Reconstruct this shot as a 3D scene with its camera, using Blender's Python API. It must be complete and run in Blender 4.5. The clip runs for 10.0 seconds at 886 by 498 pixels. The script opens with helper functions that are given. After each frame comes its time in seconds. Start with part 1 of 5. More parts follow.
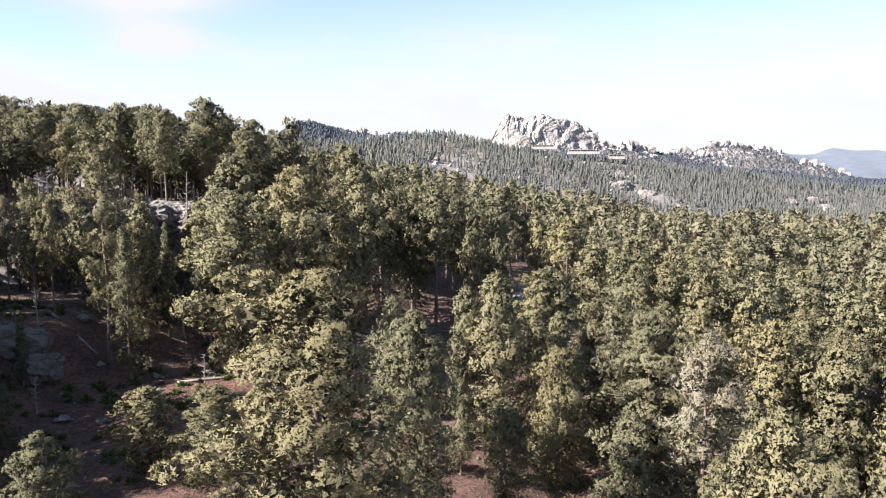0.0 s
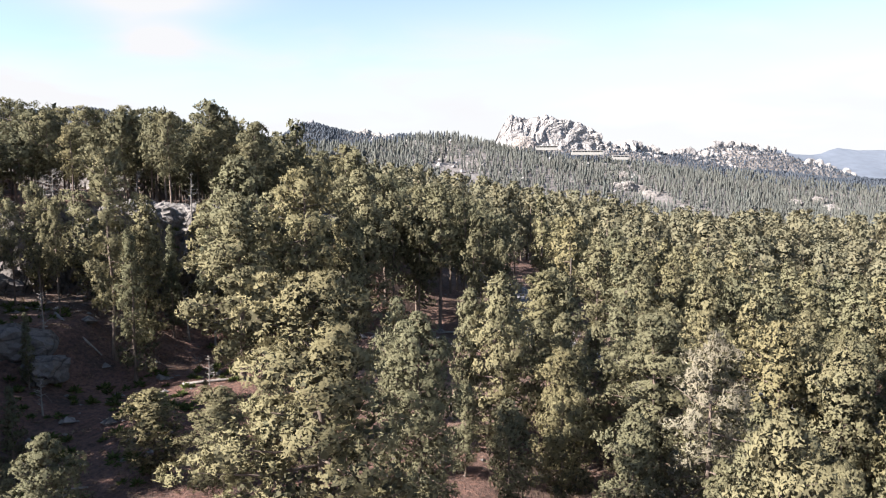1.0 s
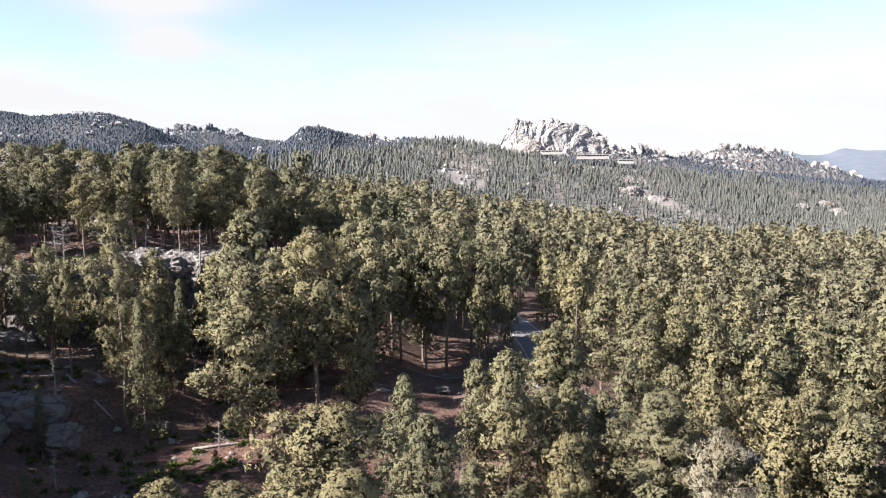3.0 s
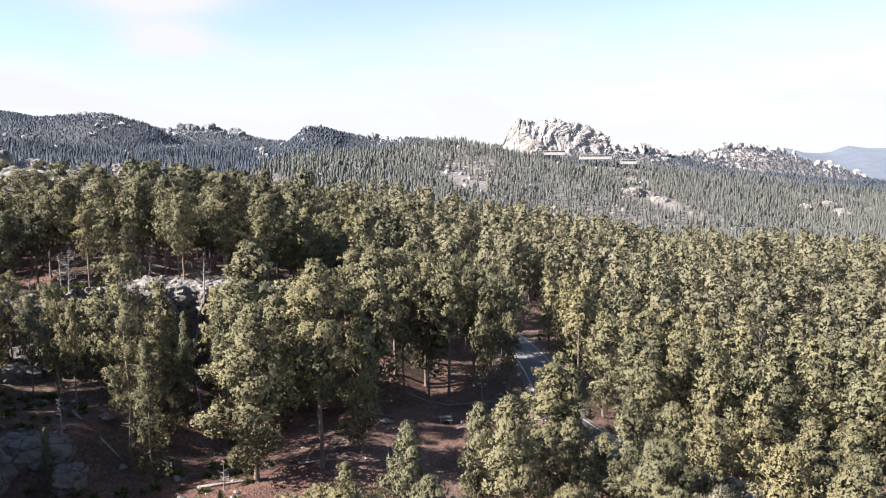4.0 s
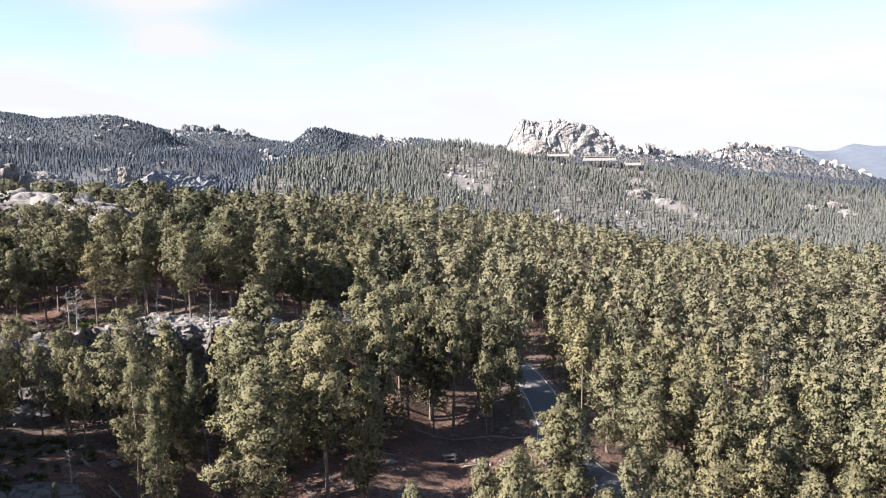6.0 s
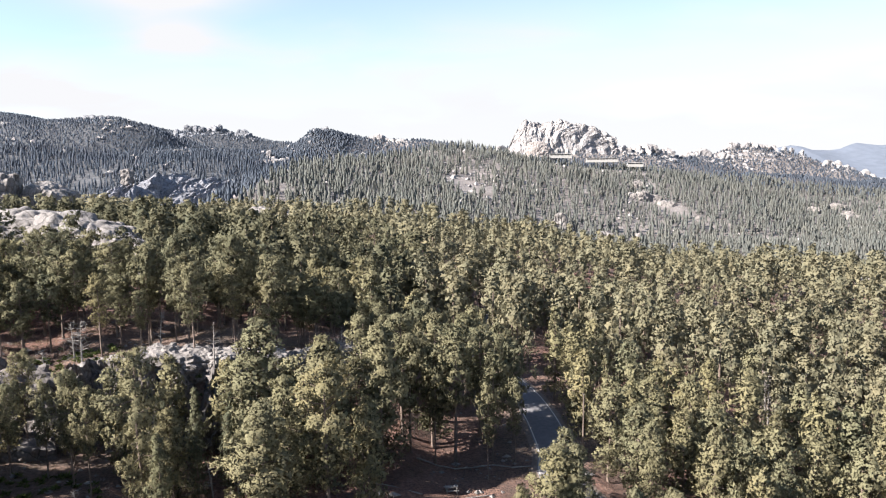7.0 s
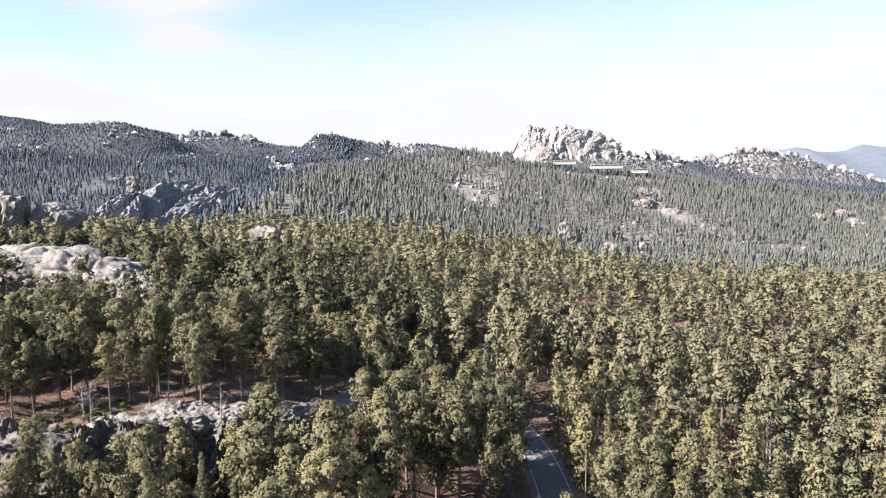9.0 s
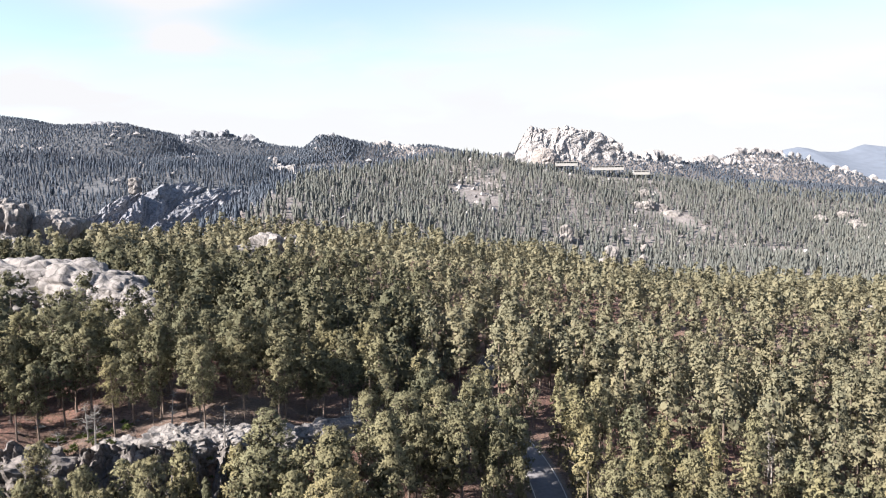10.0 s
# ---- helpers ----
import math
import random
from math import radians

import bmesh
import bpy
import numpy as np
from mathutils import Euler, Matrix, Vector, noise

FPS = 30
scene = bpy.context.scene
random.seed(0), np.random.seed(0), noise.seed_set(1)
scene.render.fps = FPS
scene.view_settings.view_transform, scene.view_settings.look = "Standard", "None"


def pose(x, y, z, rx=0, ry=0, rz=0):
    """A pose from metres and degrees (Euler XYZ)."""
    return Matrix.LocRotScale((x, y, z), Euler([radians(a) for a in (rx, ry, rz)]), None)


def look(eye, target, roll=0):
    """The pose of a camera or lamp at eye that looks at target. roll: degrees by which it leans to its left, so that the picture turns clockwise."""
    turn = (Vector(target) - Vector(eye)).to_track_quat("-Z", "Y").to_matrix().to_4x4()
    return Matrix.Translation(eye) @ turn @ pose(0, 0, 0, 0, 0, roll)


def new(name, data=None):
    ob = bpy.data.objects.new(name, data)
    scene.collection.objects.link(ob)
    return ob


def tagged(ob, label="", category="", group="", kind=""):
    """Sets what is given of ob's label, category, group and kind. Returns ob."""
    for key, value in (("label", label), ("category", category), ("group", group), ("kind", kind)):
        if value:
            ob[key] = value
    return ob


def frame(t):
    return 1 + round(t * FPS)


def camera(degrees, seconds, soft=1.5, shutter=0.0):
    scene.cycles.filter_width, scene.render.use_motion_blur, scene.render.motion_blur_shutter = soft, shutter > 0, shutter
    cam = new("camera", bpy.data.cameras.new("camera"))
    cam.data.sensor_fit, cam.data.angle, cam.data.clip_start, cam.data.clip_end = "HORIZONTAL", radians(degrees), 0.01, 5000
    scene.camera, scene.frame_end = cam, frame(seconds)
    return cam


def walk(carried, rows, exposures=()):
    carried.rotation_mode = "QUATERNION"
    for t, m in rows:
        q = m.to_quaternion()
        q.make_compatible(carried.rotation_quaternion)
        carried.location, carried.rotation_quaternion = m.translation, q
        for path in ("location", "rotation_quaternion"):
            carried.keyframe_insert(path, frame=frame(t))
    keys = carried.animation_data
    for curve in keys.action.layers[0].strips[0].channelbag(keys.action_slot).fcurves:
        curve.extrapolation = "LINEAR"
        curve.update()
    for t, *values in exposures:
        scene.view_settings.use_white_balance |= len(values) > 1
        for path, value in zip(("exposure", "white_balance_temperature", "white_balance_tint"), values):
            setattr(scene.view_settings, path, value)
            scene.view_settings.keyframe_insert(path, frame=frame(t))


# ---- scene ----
cam = camera(65.4, 10.0, soft=1.1)
METRES, EYE, TILT, LEAN, TURN = 35.0, 20.0, -6.4, 0.0, 0.0
ROWS = [
    (0.0, 0.0, 0.0, 0.0, 0.0, 0.0, -0.0),
    (0.5, 0.0, -0.0004, 0.0012, 0.19, 0.04, 0.06),
    (1.0, -0.0006, -0.0009, 0.0013, 0.32, 0.09, 0.12),
    (1.5, -0.0011, -0.0037, 0.0202, 0.45, 0.14, 0.14),
    (2.0, -0.0027, -0.0087, 0.075, 0.56, 0.15, 0.14),
    (2.5, -0.0043, -0.0139, 0.1375, 0.66, 0.15, 0.18),
    (4.0, -0.0033, -0.0342, 0.3277, 0.97, -0.1, 0.28),
    (4.5, -0.0018, -0.0422, 0.391, 1.07, -0.14, 0.33),
    (5.0, -0.0013, -0.0467, 0.4297, 1.17, -0.2, 0.38),
    (5.5, -0.0018, -0.0483, 0.4491, 1.25, -0.22, 0.4),
    (7.0, 0.0015, -0.0656, 0.6311, 1.52, -0.38, 0.42),
    (7.5, 0.0049, -0.0752, 0.6938, 1.64, -0.4, 0.43),
    (8.0, 0.0068, -0.0841, 0.7576, 1.73, -0.35, 0.45),
    (8.5, 0.007, -0.0924, 0.8219, 1.81, -0.33, 0.44),
    (9.0, 0.0059, -0.1, 0.8871, 1.88, -0.33, 0.43),
    (9.5, 0.0042, -0.1062, 0.9513, 1.94, -0.37, 0.41),
    (10.0, 0.0026, -0.1105, 0.9926, 2.0, -0.41, 0.4),
]
walk(cam, [(t, pose(0, 0, EYE, TILT, LEAN, TURN) @ pose(METRES * x, METRES * y, METRES * z, 90 + pitch, roll, yaw)) for t, x, y, z, yaw, pitch, roll in ROWS])

# ---- light ----
scene.view_settings.exposure = 2.1
SUN_EL, SUN_AZ = 33.0, 115.0          # degrees up, degrees to the left of straight ahead
sun_dir = Vector((-math.sin(radians(SUN_AZ)) * math.cos(radians(SUN_EL)), math.cos(radians(SUN_AZ)) * math.cos(radians(SUN_EL)), math.sin(radians(SUN_EL))))
sun = new("sun", bpy.data.lights.new("sun", "SUN"))
sun.data.energy, sun.data.angle, sun.data.color = 5.0, radians(0.6), (1.0, 0.935, 0.88)
sun.matrix_world = look(sun_dir * 100, (0, 0, 0))


def build_world():
    world = bpy.data.worlds.new("sky")
    scene.world = world
    world.use_nodes = True
    nt = world.node_tree
    nt.nodes.clear()
    N, L = nt.nodes.new, nt.links.new
    out, bg = N("ShaderNodeOutputWorld"), N("ShaderNodeBackground")
    sky = N("ShaderNodeTexSky")
    sky.sky_type, sky.sun_disc = "NISHITA", False
    sky.sun_elevation, sky.sun_rotation = radians(SUN_EL), radians(-SUN_AZ)
    sky.air_density, sky.dust_density, sky.altitude = 1.0, 0.6, 1500
    gain = N("ShaderNodeVectorMath")
    gain.operation = "SCALE"
    gain.inputs["Scale"].default_value = 0.064
    L(sky.outputs[0], gain.inputs[0])
    co, sep = N("ShaderNodeTexCoord"), N("ShaderNodeSeparateXYZ")
    L(co.outputs["Generated"], sep.inputs[0])

    def calc(op, p, q=None, clamp=False):
        m = N("ShaderNodeMath")
        m.operation, m.use_clamp = op, clamp
        for k, v in enumerate((p, q)):
            if isinstance(v, (int, float)):
                m.inputs[k].default_value = v
            elif v is not None:
                L(v, m.inputs[k])
        return m.outputs[0]

    def step(value, a, b, lo, hi):
        r = N("ShaderNodeMapRange")
        r.interpolation_type = "SMOOTHSTEP"
        for key, v in (("From Min", a), ("From Max", b), ("To Min", lo), ("To Max", hi)):
            r.inputs[key].default_value = v
        L(value, r.inputs["Value"])
        return r.outputs[0]
    # bearing and steepness of the way looked
    up = calc("MAXIMUM", sep.outputs["Z"], 0.0)
    ahead = calc("MAXIMUM", calc("ABSOLUTE", sep.outputs["Y"]), 0.08)
    side, rise = calc("DIVIDE", sep.outputs["X"], ahead), calc("DIVIDE", up, ahead)
    flat = N("ShaderNodeCombineXYZ")
    L(calc("MULTIPLY", side, 2.6), flat.inputs[0]), L(calc("MULTIPLY", rise, 10.0), flat.inputs[1])
    tex = N("ShaderNodeTexNoise")
    tex.inputs["Scale"].default_value, tex.inputs["Detail"].default_value = 1.5, 5.0
    tex.inputs["Roughness"].default_value, tex.inputs["Distortion"].default_value = 0.5, 0.35
    L(flat.outputs[0], tex.inputs["Vector"])
    ragged = calc("MULTIPLY", calc("SUBTRACT", tex.outputs["Fac"], 0.5), 1.5)
    # thick bright haze low over the hills, broken towards the top
    cover = step(calc("SUBTRACT", rise, calc("MULTIPLY", ragged, 0.16)), 0.06, 0.22, 0.97, 0.2)
    for bearing, height, wide, tall, thick in ((-0.41, 0.188, 0.066, 0.026, 1.0), (-0.42, 0.248, 0.125, 0.028, 1.0), (-0.66, 0.135, 0.2, 0.03, 0.3), (0.10, 0.175, 0.22, 0.05, 0.35), (0.55, 0.2, 0.2, 0.04, 0.25)):
        p = calc("DIVIDE", calc("SUBTRACT", side, bearing), wide)
        q = calc("DIVIDE", calc("SUBTRACT", calc("ADD", rise, calc("MULTIPLY", ragged, 0.02)), height), tall)
        bank = calc("EXPONENT", calc("MULTIPLY", calc("ADD", calc("MULTIPLY", p, p), calc("MULTIPLY", q, q)), -1.0))
        cover = calc("ADD", cover, calc("MULTIPLY", bank, thick), True)
    cover = calc("MULTIPLY", cover, step(up, 0.3, 0.7, 1.0, 0.1))
    mix = N("ShaderNodeMix")
    mix.data_type = "RGBA"
    mix.inputs["B"].default_value = (0.221, 0.222, 0.229, 1)
    L(cover, mix.inputs["Factor"]), L(gain.outputs[0], mix.inputs["A"])
    L(mix.outputs["Result"], bg.inputs["Color"])
    bg.inputs["Strength"].default_value = 1.0
    L(bg.outputs[0], out.inputs[0])


build_world()

# ---- materials ----


def material(name):
    m = bpy.data.materials.new(name)
    m.use_nodes = True
    nt = m.node_tree
    return m, nt.nodes, nt.links, nt.nodes["Principled BSDF"]


def noise_node(n, l, scale, detail=4.0, rough=0.55, vec=None, kind="ShaderNodeTexNoise"):
    t = n.new(kind)
    t.inputs["Scale"].default_value = scale
    if kind == "ShaderNodeTexNoise":
        t.inputs["Detail"].default_value, t.inputs["Roughness"].default_value = detail, rough
    if vec is not None:
        l.new(vec, t.inputs["Vector"])
    return t


def ramp_node(n, l, value, stops):
    r = n.new("ShaderNodeValToRGB")
    e = r.color_ramp.elements
    while len(e) < len(stops):
        e.new(0.5)
    for el, (p, c) in zip(e, stops):
        el.position, el.color = p, (*c, 1)
    l.new(value, r.inputs[0])
    return r


def mix_node(n, l, a, b, fac, blend="MIX"):
    m = n.new("ShaderNodeMix")
    m.data_type, m.blend_type = "RGBA", blend
    for key, v in (("A", a), ("B", b), ("Factor", fac)):
        if isinstance(v, (int, float, tuple)):
            m.inputs[key].default_value = v if key == "Factor" else (*v, 1)
        else:
            l.new(v, m.inputs[key])
    return m.outputs["Result"]


def bump_node(n, l, bsdf, height, strength, distance):
    b = n.new("ShaderNodeBump")
    b.inputs["Strength"].default_value, b.inputs["Distance"].default_value = strength, distance
    l.new(height, b.inputs["Height"])
    l.new(b.outputs[0], bsdf.inputs["Normal"])


def position(n):
    return n.new("ShaderNodeNewGeometry").outputs["Position"]


def foliage(name, dark, mid, light, patch=0.05, single=True):
    m, n, l, b = material(name)
    geo = n.new("ShaderNodeNewGeometry")
    r = ramp_node(n, l, geo.outputs["Random Per Island"], [(0.0, dark), (0.5, mid), (1.0, light)])
    t = noise_node(n, l, patch, 3.0, 0.6, geo.outputs["Position"])
    tint = ramp_node(n, l, t.outputs["Fac"], [(0.3, (0.86, 0.91, 0.90)), (0.7, (1.12, 1.07, 0.98))])
    c = mix_node(n, l, r.outputs[0], tint.outputs[0], 1.0, "MULTIPLY")
    if single:
        ob = n.new("ShaderNodeObjectInfo")
        own = ramp_node(n, l, ob.outputs["Random"], [(0.0, (0.88, 0.92, 0.94)), (0.5, (1.0, 1.0, 1.0)), (1.0, (1.08, 1.05, 0.98))])
        c = mix_node(n, l, c, own.outputs[0], 1.0, "MULTIPLY")
    l.new(c, b.inputs["Base Color"])
    b.inputs["Roughness"].default_value, b.inputs["Specular IOR Level"].default_value = 0.85, 0.06
    # needles let some light through
    tr, add = n.new("ShaderNodeBsdfTranslucent"), n.new("ShaderNodeMixShader")
    l.new(c, tr.inputs["Color"])
    add.inputs[0].default_value = 0.24
    l.new(b.outputs[0], add.inputs[1]), l.new(tr.outputs[0], add.inputs[2])
    l.new(add.outputs[0], n["Material Output"].inputs[0])
    return m


def granite(name, light, grey, stain, scale=1.0, bump=0.6):
    m, n, l, b = material(name)
    p = position(n)
    big = noise_node(n, l, 0.11 * scale, 5.0, 0.6, p)
    c = ramp_node(n, l, big.outputs["Fac"], [(0.32, grey), (0.52, light), (0.75, tuple(v * 1.1 for v in light))]).outputs[0]
    st = n.new("ShaderNodeMapping")
    st.inputs["Scale"].default_value = (0.9 * scale, 0.9 * scale, 0.13 * scale)
    l.new(p, st.inputs["Vector"])
    streak = noise_node(n, l, 0.7, 4.0, 0.65, st.outputs[0])
    sm = n.new("ShaderNodeMapRange")
    sm.inputs["From Min"].default_value, sm.inputs["From Max"].default_value = 0.5, 0.72
    l.new(streak.outputs["Fac"], sm.inputs["Value"])
    half = n.new("ShaderNodeMath")
    half.operation, half.inputs[1].default_value = "MULTIPLY", 0.75
    l.new(sm.outputs[0], half.inputs[0])
    c = mix_node(n, l, c, stain, half.outputs[0])
    fine = noise_node(n, l, 3.5 * scale, 6.0, 0.7, p)
    sp = ramp_node(n, l, fine.outputs["Fac"], [(0.3, (0.72, 0.72, 0.72)), (0.65, (1.12, 1.11, 1.1))])
    c = mix_node(n, l, c, sp.outputs[0], 1.0, "MULTIPLY")
    vor = noise_node(n, l, 0.28 * scale, vec=p, kind="ShaderNodeTexVoronoi")
    vor.feature = "DISTANCE_TO_EDGE"
    warp = n.new("ShaderNodeVectorMath")
    warp.operation = "MULTIPLY_ADD"
    l.new(big.outputs["Color"], warp.inputs[0])
    warp.inputs[1].default_value = (4.0 / scale, 4.0 / scale, 4.0 / scale)
    l.new(p, warp.inputs[2])
    l.new(warp.outputs[0], vor.inputs["Vector"])
    crackle = ramp_node(n, l, vor.outputs["Distance"], [(0.0, (0.45, 0.44, 0.43)), (0.07, (1.0, 1.0, 1.0))])
    c = mix_node(n, l, c, crackle.outputs[0], 1.0, "MULTIPLY")
    l.new(c, b.inputs["Base Color"])
    b.inputs["Roughness"].default_value = 0.9
    mixh = mix_node(n, l, fine.outputs["Fac"], big.outputs["Fac"], 0.4)
    bump_node(n, l, b, mixh, bump, 0.5 / scale)
    return m


def litter(name):
    m, n, l, b = material(name)
    p = position(n)
    far = noise_node(n, l, 0.012, 5.0, 0.6, p)
    mid = noise_node(n, l, 0.16, 5.0, 0.6, p)
    fine = noise_node(n, l, 2.3, 6.0, 0.72, p)
    c = ramp_node(n, l, mid.outputs["Fac"], [(0.28, (0.044, 0.024, 0.019)), (0.45, (0.094, 0.045, 0.034)), (0.62, (0.155, 0.078, 0.058)), (0.8, (0.20, 0.142, 0.118))]).outputs[0]
    grass = ramp_node(n, l, far.outputs["Fac"], [(0.42, (0, 0, 0)), (0.64, (0.8, 0.8, 0.8))])
    c = mix_node(n, l, c, (0.125, 0.10, 0.078), grass.outputs[0])
    sep = n.new("ShaderNodeSeparateXYZ")
    l.new(p, sep.inputs[0])
    over = n.new("ShaderNodeMapRange")       # pale stony soil on the hills across the valley, greyed by painted haze
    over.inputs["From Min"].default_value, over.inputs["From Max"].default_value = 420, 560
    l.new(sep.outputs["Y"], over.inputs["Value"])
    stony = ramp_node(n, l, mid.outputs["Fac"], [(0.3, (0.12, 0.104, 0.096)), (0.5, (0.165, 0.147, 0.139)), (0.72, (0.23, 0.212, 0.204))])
    west = n.new("ShaderNodeMapRange")       # undergrowth of the western hills, blued and darkened: haze and shade in the colour
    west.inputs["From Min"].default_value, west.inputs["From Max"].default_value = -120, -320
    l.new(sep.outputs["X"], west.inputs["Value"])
    west_haze = ramp_node(n, l, mid.outputs["Fac"], [(0.3, (0.052, 0.056, 0.062)), (0.55, (0.078, 0.082, 0.090)), (0.75, (0.135, 0.134, 0.142))])
    hills = mix_node(n, l, stony.outputs[0], west_haze.outputs[0], west.outputs[0])
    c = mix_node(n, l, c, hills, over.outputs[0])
    sp = ramp_node(n, l, fine.outputs["Fac"], [(0.30, (0.30, 0.29, 0.28)), (0.5, (0.95, 0.95, 0.95)), (0.70, (1.7, 1.62, 1.5))])
    c = mix_node(n, l, c, sp.outputs[0], 1.0, "MULTIPLY")
    l.new(c, b.inputs["Base Color"])
    b.inputs["Roughness"].default_value = 0.95
    bump_node(n, l, b, fine.outputs["Fac"], 1.0, 0.5)
    return m


def bark(name, dark, light):
    m, n, l, b = material(name)
    co = n.new("ShaderNodeTexCoord")
    mp = n.new("ShaderNodeMapping")
    mp.inputs["Scale"].default_value = (7, 7, 1.2)
    l.new(co.outputs["Object"], mp.inputs["Vector"])
    t = noise_node(n, l, 1.0, 5.0, 0.65, mp.outputs[0])
    c = ramp_node(n, l, t.outputs["Fac"], [(0.3, dark), (0.62, light)]).outputs[0]
    l.new(c, b.inputs["Base Color"])
    b.inputs["Roughness"].default_value = 0.9
    bump_node(n, l, b, t.outputs["Fac"], 0.7, 0.05)
    return m


def plain(name, colour, rough=0.8, vary=0.15, scale=1.5):
    m, n, l, b = material(name)
    t = noise_node(n, l, scale, 5.0, 0.6, position(n))
    lo, hi = tuple(v * (1 - vary) for v in colour), tuple(v * (1 + vary) for v in colour)
    l.new(ramp_node(n, l, t.outputs["Fac"], [(0.3, lo), (0.7, hi)]).outputs[0], b.inputs["Base Color"])
    b.inputs["Roughness"].default_value = rough
    return m


NEEDLE = foliage("pine_needles", (0.145, 0.132, 0.083), (0.158, 0.144, 0.090), (0.171, 0.156, 0.097))
NEEDLE_DARK = foliage("dark_pine_needles", (0.092, 0.093, 0.063), (0.100, 0.101, 0.068), (0.108, 0.109, 0.073))
NEEDLE_GREY = foliage("thin_grey_pine_needles", (0.175, 0.160, 0.131), (0.190, 0.174, 0.142), (0.205, 0.188, 0.153))
NEEDLE_WOOD = foliage("slope_pine_needles", (0.147, 0.134, 0.084), (0.160, 0.146, 0.091), (0.173, 0.158, 0.098))
# shelf pines, darker than those of the slope: their shade is in the colour
NEEDLE_SHELF = foliage("shelf_pine_needles", (0.105, 0.099, 0.064), (0.114, 0.108, 0.070), (0.123, 0.117, 0.076))
NEEDLE_WEST = foliage("shelf_shade_needles", (0.088, 0.085, 0.056), (0.096, 0.092, 0.061), (0.104, 0.099, 0.066), 0.13, False)
NEEDLE_MID = foliage("forest_pine_needles", (0.138, 0.127, 0.086), (0.150, 0.138, 0.094), (0.162, 0.149, 0.102), 0.13, False)
# inside of the crowns: shade between clumps painted as a darker needle colour
INNER = foliage("inner_gap_shade", (0.072, 0.066, 0.043), (0.078, 0.072, 0.047), (0.084, 0.078, 0.051), 0.3, False)
INNER_FAR = foliage("forest_gap_shade", (0.061, 0.056, 0.039), (0.066, 0.061, 0.042), (0.071, 0.066, 0.045), 0.3, False)
# far conifers blued or greyed, distance haze put into their colour
NEEDLE_BLUE = foliage("haze_blue_needles", (0.048, 0.056, 0.074), (0.064, 0.075, 0.098), (0.083, 0.098, 0.127), 0.02, False)
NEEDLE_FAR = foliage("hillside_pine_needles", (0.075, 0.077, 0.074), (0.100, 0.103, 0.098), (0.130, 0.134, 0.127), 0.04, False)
GRANITE = granite("pale_granite", (0.195, 0.178, 0.167), (0.125, 0.113, 0.107), (0.052, 0.048, 0.046))
# granite below the ledge rim, darkened: tree shade put into the colour
GRANITE_MID = granite("shade_dark_granite", (0.125, 0.110, 0.103), (0.078, 0.069, 0.066), (0.045, 0.040, 0.039), 1.6)
# granite of the valley slabs, bluer than the pale granite
GRANITE_DARK = granite("blue_grey_granite", (0.20, 0.202, 0.22), (0.135, 0.137, 0.152), (0.06, 0.062, 0.072), 0.35, 0.9)
# granite of the far crags, cooled: a touch of distance haze in its colour
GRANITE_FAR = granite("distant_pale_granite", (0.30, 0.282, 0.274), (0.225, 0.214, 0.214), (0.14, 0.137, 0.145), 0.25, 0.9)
LITTER = litter("pine_litter_soil")
BARK = bark("pine_bark", (0.05, 0.037, 0.03), (0.155, 0.115, 0.09))
BARK_DARK = bark("dark_bark", (0.045, 0.036, 0.03), (0.13, 0.10, 0.08))
DEADWOOD = bark("bleached_deadwood", (0.105, 0.092, 0.085), (0.22, 0.20, 0.182))
ASPHALT = plain("worn_asphalt", (0.115, 0.11, 0.115), 0.9, 0.18, 1.2)
LINE = plain("white_road_paint", (0.42, 0.40, 0.36), 0.7, 0.12, 3.0)
VERGE = plain("pale_gravel_verge", (0.13, 0.10, 0.08), 0.95, 0.3, 2.0)
CONCRETE = plain("pale_concrete", (0.27, 0.26, 0.245), 0.8, 0.08, 0.3)
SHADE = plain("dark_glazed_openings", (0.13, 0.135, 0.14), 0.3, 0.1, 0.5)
# western crags' granite, blued by haze painted into the base colour
GRANITE_BLUE = granite("haze_blue_granite", (0.185, 0.19, 0.205), (0.13, 0.135, 0.15), (0.085, 0.09, 0.105), 0.25, 0.9)
TALUS = granite("pinkish_rubble", (0.25, 0.222, 0.208), (0.21, 0.188, 0.176), (0.18, 0.16, 0.15), 0.5, 0.9)
# far wooded ridge: its blue is distance haze in the base colour
BLUE_HILL = plain("far_haze_blue", (0.105, 0.122, 0.152), 0.95, 0.14, 0.02)
BRUSH = foliage("dry_brush", (0.07, 0.05, 0.036), (0.15, 0.11, 0.08), (0.24, 0.19, 0.14))
SHRUB = foliage("low_green_shrub", (0.035, 0.045, 0.018), (0.07, 0.085, 0.03), (0.12, 0.13, 0.05))

# ---- terrain ----


def unit(v):
    return v / (np.linalg.norm(v, axis=-1, keepdims=True) + 1e-9)


def tube(points, radii, sides):
    """Verts and faces of a tapered tube along points."""
    verts, faces = [], []
    P = np.array(points)
    for i, (p, r) in enumerate(zip(P, radii)):
        t = unit(P[min(i + 1, len(P) - 1)] - P[max(i - 1, 0)])
        a = unit(np.cross(t, np.array([0.31, 0.95, 0.05]) if abs(t[2]) > 0.7 else np.array([0, 0, 1.0])))
        b = np.cross(t, a)
        for k in range(sides):
            w = 2 * math.pi * k / sides
            verts.append(p + (a * math.cos(w) + b * math.sin(w)) * r)
    for i in range(len(P) - 1):
        for k in range(sides):
            q = (k + 1) % sides
            faces.append((i * sides + k, i * sides + q, (i + 1) * sides + q, (i + 1) * sides + k))
    faces.append(tuple(range((len(P) - 1) * sides, len(P) * sides)))
    return verts, faces


